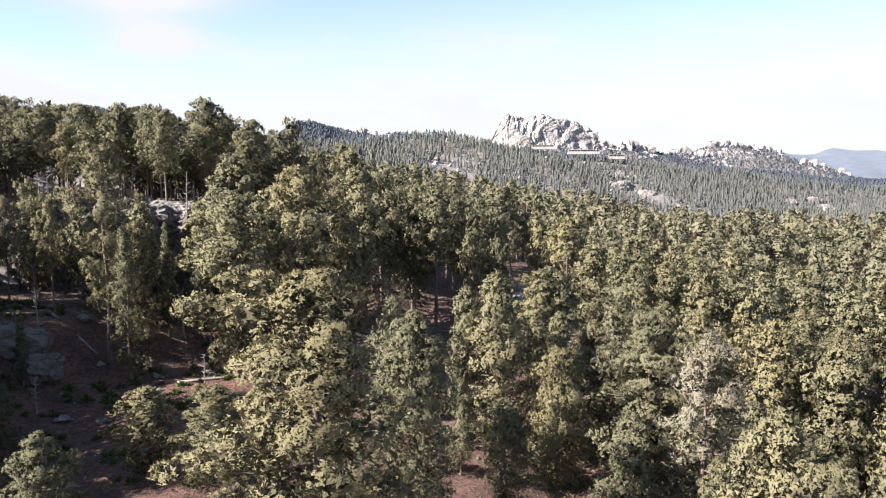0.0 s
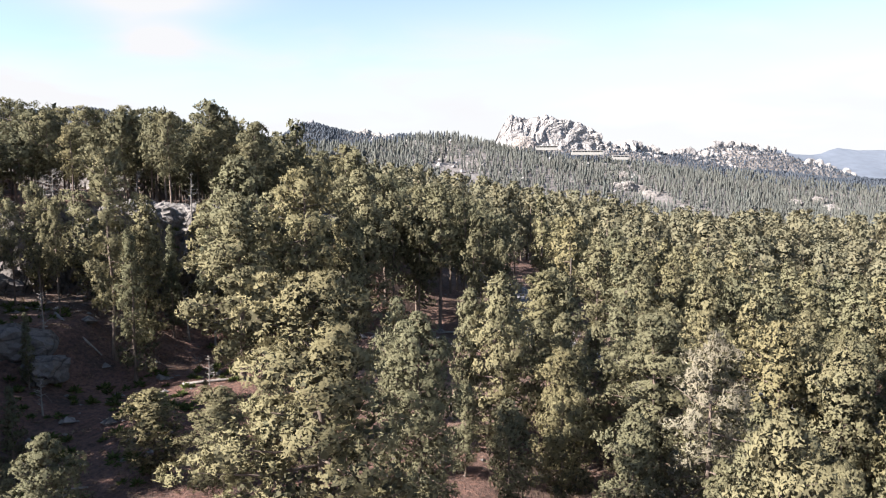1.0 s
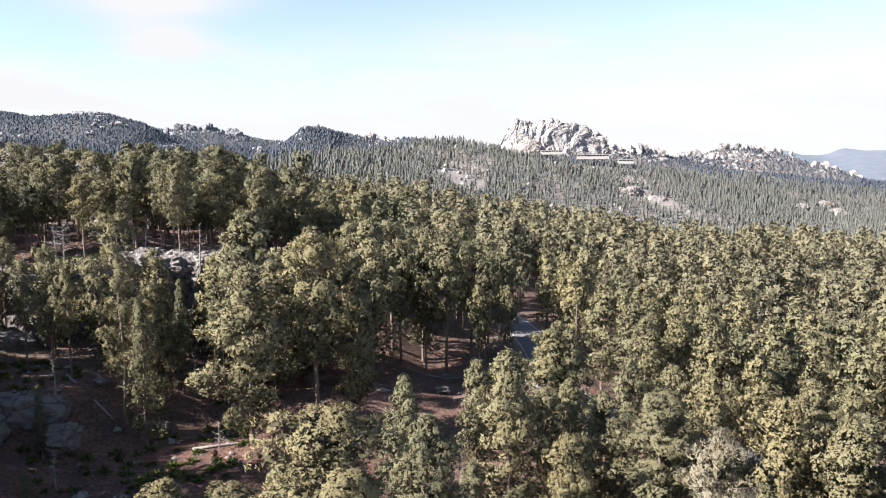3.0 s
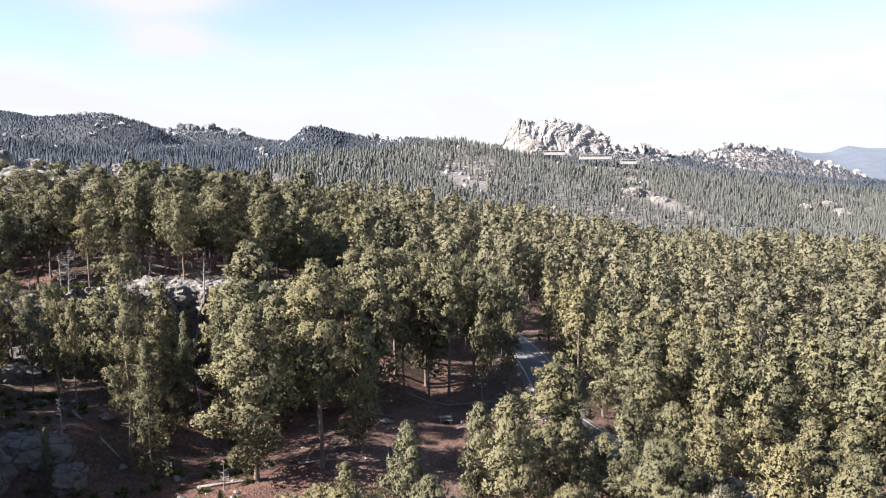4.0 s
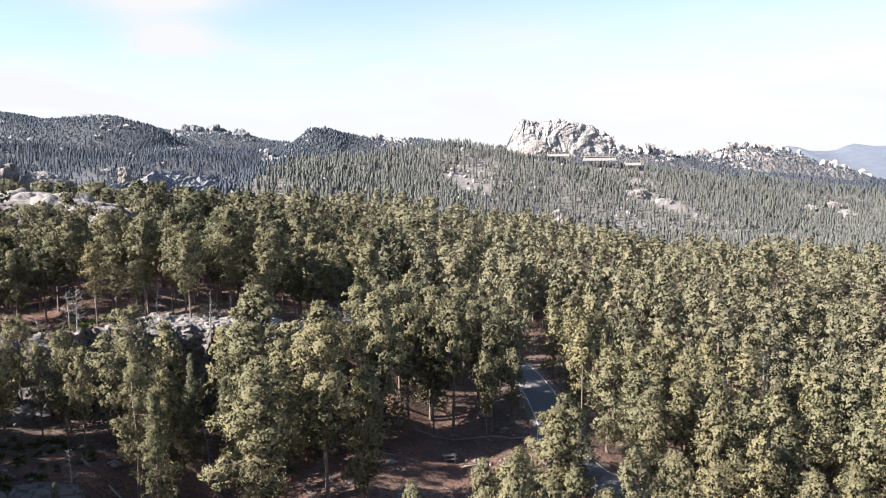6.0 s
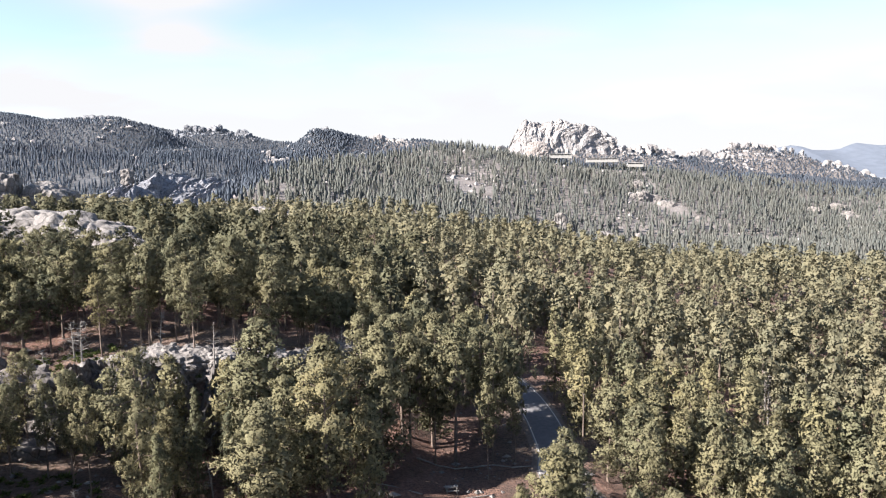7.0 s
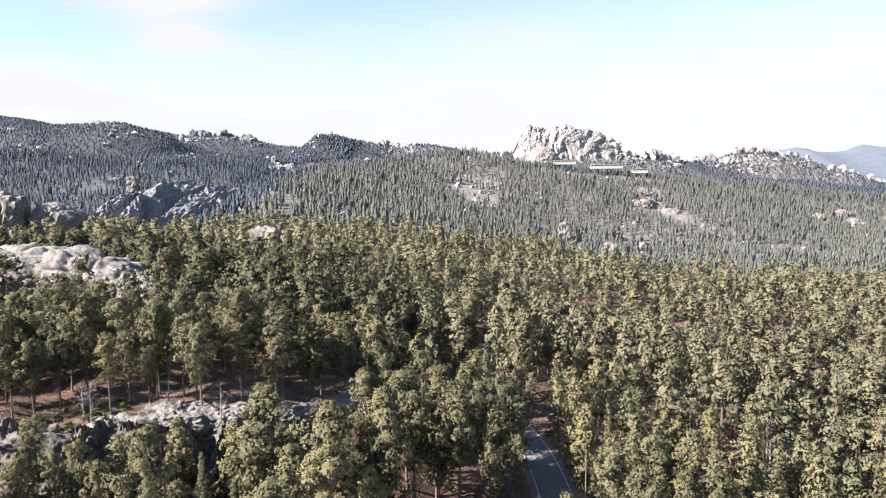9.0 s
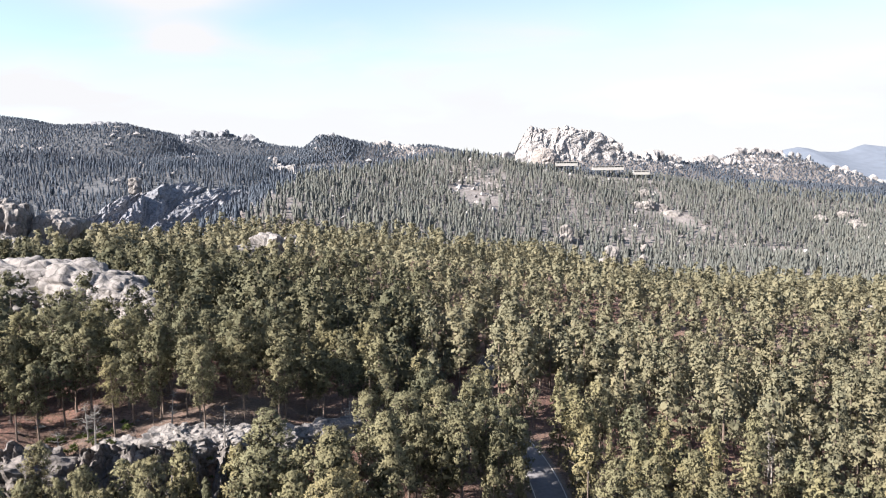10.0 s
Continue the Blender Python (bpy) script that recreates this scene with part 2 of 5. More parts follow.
def joined(pieces):
    verts, faces = [], []
    for v, f in pieces:
        n = len(verts)
        verts += list(v)
        faces += [tuple(i + n for i in q) for q in f]
    return verts, faces



def smooth(a, b, v):
    t = np.clip((v - a) / (b - a), 0, 1)
    return t * t * (3 - 2 * t)


def lattice(x, y, seed):
    """Smooth value noise, about -1 to 1, on numpy arrays."""
    ix, iy = np.floor(x), np.floor(y)
    fx, fy = x - ix, y - iy
    fx, fy = fx * fx * (3 - 2 * fx), fy * fy * (3 - 2 * fy)

    def h(i, j):
        s = np.sin(i * 127.1 + j * 311.7 + seed * 74.7) * 43758.5453
        return (s - np.floor(s)) * 2 - 1
    return (h(ix, iy) * (1 - fx) + h(ix + 1, iy) * fx) * (1 - fy) + (h(ix, iy + 1) * (1 - fx) + h(ix + 1, iy + 1) * fx) * fy


def fbm(x, y, size, octaves=4, seed=0):
    v, a = 0, 1.0
    for o in range(octaves):
        v = v + a * lattice(x / size * 2 ** o + 17.3 * o, y / size * 2 ** o - 9.1 * o, seed + o)
        a *= 0.5
    return v / 2


# ground levels near the clearing, the ledge, the road and the wooded slope
GLADE = [(0, 0, -5), (-30, 20, -4), (40, 20, -9), (-30, 50, -3), (-50, 55, 0), (-32, 67, -1.6), (-28, 78, -2.4), (0, 102, -4), (-45, 76, 4.2), (-38, 84, 1.5), (-48, 85, 4.2), (-62, 80, 6), (-30, 92, 0.5), (-75, 76, 7), (-40, 91, 2.5), (-52, 90, 5.2), (-66, 88, 7.5), (-32, 97, 1.5),
         (-8, 60, -5), (5, 80, -4.5), (20, 60, -9), (36, 60, -12), (-20, 88, -1.5), (-14, 100, -2), (-100, 60, 8), (-40, -40, -6), (60, -40, -12)]
LEDGE = [(-40, 100, 14.8), (-54, 99, 14.6), (-47, 103, 14.8), (-30, 105, 13), (-21, 112, 11.4), (-75, 98, 15.5), (-100, 100, 17), (-40, 112, 15), (-60, 118, 16), (-25, 125, 10),
         (-80, 140, 17), (-50, 160, 14), (-90, 185, 15), (-140, 170, 19), (-140, 240, 14), (-195, 294, 12), (-107, 320, 7), (-60, 230, 8)]
SLOPE = [(15.5, 115, -2.8), (13, 131, -2.2), (4, 148, -1.4), (3, 170, -1), (15, 95, -4.2), (40, 84, -10), (40, 106, -9), (59, 111, -14), (77, 129, -16), (24, 100, -6), (42, 142, -8),
         (-5, 140, 1), (40, 181, -7), (89, 171, -16), (60, 216, -13), (99, 208, -15), (141, 250, -15), (-24, 196, 2), (-20, 260, 4), (-50, 350, 8), (30, 300, -6), (120, 340, -17), (260, 430, -24), (200, 300, -20), (140, 140, -22), (0, 420, -2), (100, 70, -22)]
ROAD = [(62, 66), (45, 70.5), (30, 77), (20, 87), (14.6, 98), (15.0, 106), (14.6, 114), (13.8, 122), (12.1, 131), (9.2, 140), (4.9, 149), (2.5, 160), (3.2, 175), (8, 200)]


def road_level(y):
    return np.interp(y, [60, 88, 102, 115, 131, 149, 170, 200], [-6.0, -4.6, -3.6, -2.9, -2.2, -1.4, -0.9, -0.4])


def road_distance(x, y):
    best = np.full(np.shape(x), 1e9)
    for (ax, ay), (bx, by) in zip(ROAD, ROAD[1:]):
        dx, dy = bx - ax, by - ay
        t = np.clip(((x - ax) * dx + (y - ay) * dy) / (dx * dx + dy * dy), 0, 1)
        best = np.minimum(best, np.hypot(x - ax - t * dx, y - ay - t * dy))
    return best


KNOTS = np.array(GLADE + LEDGE + SLOPE)

# crest lines of the hills: easting, northing, height; then slope of the flanks and roundness
HILL = [(-200, 400, -14), (-164, 464, 8), (-160, 516, 20), (-165, 597, 31), (-175, 749, 40), (-143, 852, 45), (-96, 935, 53), (-45, 1009, 66), (0, 1031, 69), (38, 1052, 63),
        (99, 1073, 51), (164, 1099, 44), (245, 1106, 38), (352, 1169, 24), (466, 1223, 20), (587, 1277, 15), (717, 1331, 5), (802, 1353, -2), (1000, 1400, -5)]
SLAB = [(-660, 1080, 10), (-545, 1030, 16), (-420, 1000, 22), (-335, 935, 24), (-250, 860, 24), (-190, 800, 26)]
LEFT_HILL = [(-1200, 1380, 128), (-945, 1388, 132), (-842, 1392, 135), (-773, 1395, 141), (-699, 1398, 142), (-645, 1418, 129), (-588, 1448, 104), (-505, 1447, 74), (-378, 1298, 54)]
LEFT_RANGE = [(-1700, 1880, 205), (-1376, 1885, 202), (-1283, 1888, 203), (-1060, 1750, 170), (-939, 1750, 169), (-894, 1897, 163), (-786, 1899, 141), (-430, 1850, 95)]
CRAG = [(-740, 1730, 121), (-669, 1732, 136), (-599, 1734, 134), (-542, 1734, 122), (-458, 1735, 107), (-330, 1735, 96)]
PEAK = [(-370, 1306, 48), (-318, 1372, 86), (-295, 1390, 113), (-265, 1394, 113), (-235, 1416, 104), (-172, 1468, 100), (-78, 1471, 97), (5, 1421, 80), (60, 1426, 68)]
MASSIF = [(20, 1360, 72), (86, 1372, 76), (126, 1415, 88), (192, 1422, 90), (261, 1435, 86), (308, 1440, 78), (367, 1444, 76), (418, 1460, 64), (447, 1478, 54), (540, 1573, 62), (611, 1597, 72), (661, 1599, 74), (719, 1590, 65), (764, 1581, 56), (805, 1539, 34), (900, 1539, 6)]
RIDGES = [(HILL, 0.28, 40), (SLAB, 0.45, 12), (LEFT_HILL, 0.30, 60), (LEFT_RANGE, 0.35, 60), (CRAG, 0.4, 30), (PEAK, 0.5, 26), (MASSIF, 0.42, 25)]


def crest(x, y, line, slope, soft, steep=1.0):
    best, level, total = np.full(x.shape, 1e9), np.zeros(x.shape), np.zeros(x.shape)
    for (ax, ay, az), (bx, by, bz) in zip(line, line[1:]):
        dx, dy = bx - ax, by - ay
        t = np.clip(((x - ax) * dx + (y - ay) * dy) / (dx * dx + dy * dy), 0, 1)
        d = np.hypot(x - ax - t * dx, y - ay - t * dy)
        if steep > 1:                    # one flank falls off more steeply
            d = d * (1 + (steep - 1) * (1 - smooth(700, 980, y)) * smooth(-30, 40, ax + t * dx - x))
        best = np.minimum(best, d)
        w = (1 / (d + 10)) ** 4
        level, total = level + w * (az + t * (bz - az)), total + w
    return level / total - slope * (np.sqrt(best ** 2 + soft ** 2) - soft)


def terrain(x, y):
    x, y = np.asarray(x, float), np.asarray(y, float)
    shape = x.shape
    x, y = x.ravel(), y.ravel()
    num, den = np.zeros(x.shape), np.zeros(x.shape)
    for kx, ky, kz in KNOTS:
        w = 1 / ((x - kx) ** 2 + (y - ky) ** 2 + 9.0) ** 2
        num += w * kz
        den += w
    r = np.hypot(x, y)
    near = num / den + fbm(x, y, 16, 3, 5) * 0.7
    w = 1 - smooth(3.6, 9.0, road_distance(x, y))
    near = near * (1 - w) + (road_level(y) - 0.12) * w
    near = near + (-14 - near) * smooth(450, 900, r) * (y < 300)
    floor = -42 + 75 * smooth(720, 1120, y) * smooth(-100, -420, x) + 40 * smooth(900, 1300, y) + 10 * smooth(100, 600, -y)
    far = floor
    for line, slope, soft in RIDGES:
        c = crest(x, y, line, slope, soft, 2.2 if line is HILL else 1.0)
        k = 9.0
        h = np.clip(0.5 + 0.5 * (c - far) / k, 0, 1)
        far = far * (1 - h) + c * h + k * h * (1 - h)
    far = far + fbm(x, y, 130, 4, 9) * 7 * smooth(420, 700, r)
    far = far * (1 - smooth(2350, 2750, r)) - 70 * smooth(2350, 2750, r)
    blend = smooth(370, 520, y + 0.12 * np.abs(x)) 
    z = near * (1 - blend) + far * blend
    return z.reshape(shape)


def ground_z(x, y):
    return float(terrain(np.array([x]), np.array([y]))[0])


def mesh_object(name, verts, faces, mat, smooth_faces=False):
    me = bpy.data.meshes.new(name)
    me.from_pydata([tuple(v) for v in verts], [], [tuple(f) for f in faces])
    me.materials.append(mat)
    if smooth_faces:
        me.polygons.foreach_set("use_smooth", [True] * len(me.polygons))
    return new(name, me)


def triangle_mesh(name, tris, mat, inner=None, which=None, normals=None):
    """A mesh of loose triangles from an array (n, 3, 3); which marks those of the inner material; normals, one for each corner, round the shading."""
    n = len(tris)
    if normals is not None:
        face = np.cross(tris[:, 1] - tris[:, 0], tris[:, 2] - tris[:, 0])
        turned = ((face * normals.sum(1)).sum(1) < 0)[:, None, None]
        tris, normals = np.where(turned, tris[:, [0, 2, 1]], tris), np.where(turned, normals[:, [0, 2, 1]], normals)
    me = bpy.data.meshes.new(name)
    me.vertices.add(3 * n)
    me.vertices.foreach_set("co", np.ascontiguousarray(tris, dtype=np.float32).ravel())
    me.loops.add(3 * n)
    me.loops.foreach_set("vertex_index", np.arange(3 * n, dtype=np.int32))
    me.polygons.add(n)
    me.polygons.foreach_set("loop_start", np.arange(0, 3 * n, 3, dtype=np.int32))
    me.update(calc_edges=True)
    me.materials.append(mat)
    if inner is not None:
        me.materials.append(inner)
        me.polygons.foreach_set("material_index", np.asarray(which, dtype=np.int32))
    if normals is not None:
        me.polygons.foreach_set("use_smooth", np.ones(n, dtype=bool))
        at = me.attributes.new("custom_normal", "FLOAT_VECTOR", "POINT")
        at.data.foreach_set("vector", unit(normals).astype(np.float32).ravel())
    return me


def build_ground():
    ang = np.concatenate([np.arange(-180, -44, 4.0), np.arange(-44, 44, 0.4), np.arange(44, 180, 4.0)])
    rad = np.concatenate([[0.0], np.geomspace(6, 420, 120), np.arange(429, 1960, 9.0), np.geomspace(1975, 4900, 24)])
    A, R = np.meshgrid(np.radians(ang), rad)
    X, Y = R * np.sin(A), R * np.cos(A)
    Z = terrain(X, Y)
    na, nr = len(ang), len(rad)
    faces = []
    for i in range(nr - 1):
        for j in range(na):
            k = (j + 1) % na
            faces.append((i * na + j, i * na + k, (i + 1) * na + k, (i + 1) * na + j))
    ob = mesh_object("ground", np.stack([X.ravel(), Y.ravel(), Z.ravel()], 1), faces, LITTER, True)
    tagged(ob, "reddish brown forest floor of needles, soil and dry grass rising to wooded hills", "ground", kind="structure")


build_ground()
# ---- rock ----


def boulder(centre, size, turn, seed, detail=4, cell=0.5, crack=0.10, lump=0.24, tall=1.0, square=0.45, step=0.22, rough=0.10):
    """A weathered granite mass: rounded block with joints, ledges and lumps. Verts and faces."""
    bm = bmesh.new()
    bmesh.ops.create_icosphere(bm, subdivisions=detail, radius=1.0)
    rot = Euler([radians(a) for a in turn]).to_matrix()
    S = Vector(size)
    mean = (size[0] * size[1] * size[2]) ** (1 / 3)
    off = Vector((seed * 7.13, seed * 3.71, seed * 5.37))
    for v in bm.verts:
        p = v.co.copy()
        k = max(abs(p.x), abs(p.y), abs(p.z))
        p = p * (1 - square) + (p / k) * square * 0.86 if square else p
        q = Vector((p.x * S.x, p.y * S.y, p.z * S.z))
        w = q / (mean * cell) + off
        w.z *= tall
        dist, pts = noise.voronoi(w)
        gap = min(1.0, (dist[1] - dist[0]) * 3.2)
        d = lump * mean * (noise.noise(q / mean * 1.1 + off) + 0.5 * noise.noise(q / mean * 2.7 + off))
        d += step * mean * noise.noise(pts[0] * 3.3) * gap - crack * mean * (1 - gap) ** 2
        dist, pts = noise.voronoi(w * 2.6)
        gap = min(1.0, (dist[1] - dist[0]) * 4)
        d += 0.07 * mean * noise.noise(pts[0] * 3.3) * gap - 0.3 * crack * mean * (1 - gap) ** 2
        d += 0.03 * mean * noise.noise(q / mean * 9 + off)
        if rough:
            d += rough * mean * (noise.turbulence(q / mean * 3.1 + off, 4, True) - 0.45)
        n = p.normalized()
        q = q + Vector((n.x, n.y, n.z * 0.8)) * d
        v.co = rot @ q + Vector(centre)
    bm.verts.index_update()
    out = [v.co.to_tuple() for v in bm.verts], [tuple(v.index for v in f.verts) for f in bm.faces]
    bm.free()
    return out


ROCKS = []        # easting, northing and breadth of every rock, kept clear of trees


def outcrop(name, masses, mat, label, category="rock", group="", reach=1.0):
    """A rock thing: one base, and each mass a boulder of its own."""
    base = new(name)
    base.location = masses[0]["centre"]
    for m in masses:
        ROCKS.append((m["centre"][0], m["centre"][1], 0.5 * (m["size"][0] + m["size"][1]), reach))
        v, f = boulder(**m)
        ob = mesh_object("boulder", np.array(v) - np.array(masses[0]["centre"]), f, mat, m.get("rough", 0.1) < 0.05)
        ob.parent = base
    return tagged(base, label, category, group)


def on(x, y, up=0.0):
    return (x, y, ground_z(x, y) + up)



def clear_of_rocks(x, y, margin=1.0, front=0.0):
    """True where no rock stands, nor a tree would hide one from the side of the valley."""
    ok = np.ones(np.shape(x), bool)
    for rx, ry, r, reach in ROCKS:
        k = math.hypot(rx, ry)
        px, py = x - rx, y - ry
        s = np.clip(-(px * rx + py * ry) / k, 0, front * r * reach)
        ok &= np.hypot(px + s * rx / k, py + s * ry / k) > r * margin
    return ok


def mass(x, y, top, size, turn=(0, 0, 0), seed=1, **kw):
    """A granite mass whose crown is at that height."""
    return dict(centre=(x, y, top - size[2] * 0.9), size=size, turn=turn, seed=seed, **kw)


def rock_face(name, tops, feet, seed, mat, label, slant=3.2, bulge=20.0, rough=1.0, thick=45.0, cols=150, rows=60, category="rock face", cells=9.0, reach=1.0):
    """A steep granite face between a top line and a foot line, cut by joints, with a buried back."""
    t = np.linspace(0, 1, len(tops))
    U, V = np.meshgrid(np.linspace(0, 1, cols), np.linspace(0, 1, rows))
    T, F = np.array(tops, float), np.array(feet, float)
    F[:, 2] = np.minimum(F[:, 2], terrain(F[:, 0], F[:, 1]) - 3.0)
    over = lambda A: np.stack([np.interp(U, t, A[:, k]) for k in range(3)], -1)
    P = over(T) * (1 - V[..., None]) + over(F) * V[..., None]
    n = unit(np.cross(F[-1] - T[0], T[-1] - F[0]))
    n = n if n[1] < 0 else -n
    a, b = U * cells + V * slant, V * 5 - U * 2
    a = a + 1.6 * fbm(U * cells, V * 6, 3.0, 3, seed + 5)
    b = b + 1.5 * fbm(U * cells, V * 6, 2.0, 3, seed + 6)
    hump = bulge * np.sin(np.pi * V) * (0.6 + 0.4 * lattice(U * 3, V * 0 + 0.5, seed))
    joint = np.abs(lattice(a, b * 0.35, seed + 1)) ** 0.6
    deep = np.minimum(1, np.abs(lattice(a * 0.45 + 3, b * 0.3, seed + 2)) * 2.0)
    D = hump + rough * (5 * joint + 5 * deep + 6 * fbm(a, b, 1.1, 4, seed + 3) + 3 * np.abs(lattice(a * 2.3, b * 2.9, seed + 4)) - 9)
    D = D + rough * 2.5 * np.abs(lattice(a * 5.1, b * 6.3, seed + 7)) + rough * 1.6 * fbm(a, b, 0.25, 2, seed + 8)
    P = P + n * D[..., None]
    P[..., 2] += rough * 4.0 * (joint * deep - 0.6) * (1 - V) ** 2
    back = P - n * thick
    back[..., 2] -= 0.45 * thick
    v = np.concatenate([P.reshape(-1, 3), back.reshape(-1, 3)])
    f = []
    for s in (0, cols * rows):
        f += [(s + i * cols + j, s + i * cols + j + 1, s + (i + 1) * cols + j + 1, s + (i + 1) * cols + j) for i in range(rows - 1) for j in range(cols - 1)]
    rim = [j for j in range(cols)] + [i * cols + cols - 1 for i in range(1, rows)] + [(rows - 1) * cols + j for j in range(cols - 2, -1, -1)] + [i * cols for i in range(rows - 2, 0, -1)]
    f += [(p, q, q + cols * rows, p + cols * rows) for p, q in zip(rim, rim[1:] + rim[:1])]
    for k in np.linspace(0, 1, 9):
        for w in (0.15, 0.5, 0.85):
            p = [np.interp(k, t, T[:, m]) * (1 - w) + np.interp(k, t, F[:, m]) * w for m in range(2)]
            ROCKS.append((p[0], p[1], 0.07 * np.linalg.norm(T[0, :2] - T[-1, :2]) + 2, reach))
    return tagged(mesh_object(name, v, f, mat), label, category)


# the ledge: a broken granite step between the glade and the wooded shelf
BROKEN = dict(detail=5, cell=0.34, crack=0.12, step=0.26, square=0.65, lump=0.18, rough=0.08, tall=1.5)
outcrop("rock_ledge", [mass(-44, 99, 15.9, (6, 3.6, 3.0), (3, 0, 8), 3, **BROKEN), mass(-37, 100.5, 15.6, (5, 3.4, 2.8), (2, 4, 14), 7, **BROKEN), mass(-31, 103, 14.6, (5, 3.4, 2.8), (3, 4, 18), 4, **BROKEN), mass(-25, 107.5, 13.2, (5, 3.0, 2.6), (2, 3, 24), 6, **BROKEN), mass(-52, 97, 14.6, (5.5, 3.4, 2.8), (4, -3, -6), 5, **BROKEN)], GRANITE,
        "long pale granite ledge rimming the wooded shelf", "rock ledge", reach=0.0)
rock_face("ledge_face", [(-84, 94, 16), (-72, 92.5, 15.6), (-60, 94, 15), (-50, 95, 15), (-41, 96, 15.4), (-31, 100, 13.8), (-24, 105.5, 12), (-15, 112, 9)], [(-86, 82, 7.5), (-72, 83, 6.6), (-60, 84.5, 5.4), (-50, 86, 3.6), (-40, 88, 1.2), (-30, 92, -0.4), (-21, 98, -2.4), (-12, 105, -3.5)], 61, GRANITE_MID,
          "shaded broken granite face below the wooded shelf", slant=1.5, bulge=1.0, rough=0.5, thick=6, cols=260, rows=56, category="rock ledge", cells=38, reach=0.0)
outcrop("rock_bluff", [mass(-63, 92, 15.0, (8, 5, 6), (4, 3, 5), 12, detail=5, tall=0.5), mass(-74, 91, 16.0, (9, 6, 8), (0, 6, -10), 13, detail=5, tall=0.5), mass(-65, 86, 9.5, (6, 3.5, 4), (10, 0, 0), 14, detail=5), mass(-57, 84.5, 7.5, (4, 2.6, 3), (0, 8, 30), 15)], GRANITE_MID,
        "weathered grey granite bluff with vertical joints, shade in its colour", "rock ledge", reach=0.0)
outcrop("rock_ledge", [mass(-17.5, 112, 11.4, (6, 3.4, 3.2), (0, 3, 25), 16), mass(-21.5, 111, 13.2, (5.5, 2.8, 2.6), (0, 0, 15), 17)], GRANITE, "low pale granite ledge among pines", "rock ledge", reach=0.0)
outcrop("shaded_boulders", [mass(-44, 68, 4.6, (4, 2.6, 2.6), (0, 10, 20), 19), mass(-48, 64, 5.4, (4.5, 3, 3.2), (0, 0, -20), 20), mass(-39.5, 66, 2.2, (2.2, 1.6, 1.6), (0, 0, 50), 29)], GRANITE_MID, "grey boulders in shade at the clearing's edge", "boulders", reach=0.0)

# whaleback slabs and towers beyond the shelf
WHALE = dict(detail=6, cell=0.7, lump=0.14, step=0.09, crack=0.09, square=0.25, tall=1.6, rough=0.045)
outcrop("granite_dome", [mass(-114, 172, 33.0, (25, 10, 10), (6, 3, 6), 21, **WHALE), mass(-94, 168, 30.8, (16, 8, 8), (8, 9, -4), 22, **WHALE), mass(-86, 165, 28.0, (9, 6, 7), (4, 12, -8), 23, **WHALE), mass(-78, 163, 25.6, (8, 5.5, 7), (3, 12, -8), 28, **WHALE), mass(-130, 170, 31.5, (15, 9, 9), (5, -6, 10), 24, **WHALE)], GRANITE,
        "sunlit whaleback of pale granite with long joints", "rock outcrop", reach=1.0)
outcrop("balanced_rock", [mass(-140, 243, 28.5, (4, 3.5, 5), (0, 10, 20), 26, detail=3), mass(-137, 243, 25.5, (3.5, 3, 4.5), (0, -10, 0), 27, detail=3)], GRANITE, "small pale balanced rock above the trees", "rock outcrop")
TOWER = dict(detail=5, cell=0.5, tall=0.5, step=0.2, lump=0.18, square=0.6, crack=0.14, rough=0.12)
outcrop("granite_tower", [mass(-200, 289, 43.5, (13, 11, 24), (0, 4, 10), 31, **TOWER), mass(-187, 300, 38, (10, 14, 22), (0, 24, 12), 35, detail=5, cell=1.0, lump=0.16, step=0.12, square=0.8, tall=0.5), mass(-191, 282, 28, (8, 8, 15), (0, 6, 0), 32, **TOWER), mass(-181, 278, 22, (8, 7, 10), (0, 4, 30), 33, **TOWER), mass(-212, 276, 27, (14, 9, 14), (0, 0, 0), 34, **TOWER)], GRANITE,
        "tall jointed granite tower lit on one side", "rock outcrop")
outcrop("granite_knoll", [mass(-107, 324, 19, (7, 6, 10), (0, 5, 10), 36), mass(-98, 332, 23.5, (10, 7, 12), (0, 3, -10), 37), mass(-86, 338, 22, (5, 5, 10), (0, -4, 5), 38), mass(-101, 316, 12, (10, 6, 8), (0, 0, 0), 39), mass(-92, 318, 9, (6, 5, 8), (0, 0, 0), 40)], GRANITE, "pale lumpy granite knoll among pines", "rock outcrop", reach=1.8)
outcrop("granite_knoll", [mass(181, 309, -8.5, (5, 3, 5), (0, 5, 20), 41), mass(189, 311, -9.5, (6, 3, 5), (0, 8, 0), 42), mass(184, 304, -13, (5, 2.5, 3), (0, 0, 30), 43)], GRANITE, "pale granite outcrop showing between crowns", "rock outcrop")

# shaded slabs across the valley
def slab(crest_line, drop, out, seed, label):
    """A steep whaleback slab that runs into the hill; its open side falls off away from the sun."""
    feet = [(x + out, y - 6, z - drop) for x, y, z in crest_line]
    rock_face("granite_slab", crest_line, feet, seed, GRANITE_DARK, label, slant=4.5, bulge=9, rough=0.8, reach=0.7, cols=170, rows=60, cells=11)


slab([(-374, 712, -9), (-383, 768, 12), (-392, 838, 31), (-391, 900, 39), (-381, 960, 41)], 44, 34, 3, "steep shaded grey granite slabs cut by slanting joints")
slab([(-314, 632, -14), (-308, 676, 3), (-300, 735, 25), (-285, 800, 35), (-258, 858, 29)], 42, 36, 8, "lower shaded grey granite slab beside the wooded hill")
slab([(-452, 800, -2), (-448, 850, 14), (-440, 900, 24), (-430, 950, 30)], 34, 24, 12, "dark broken granite rib above the valley trees")
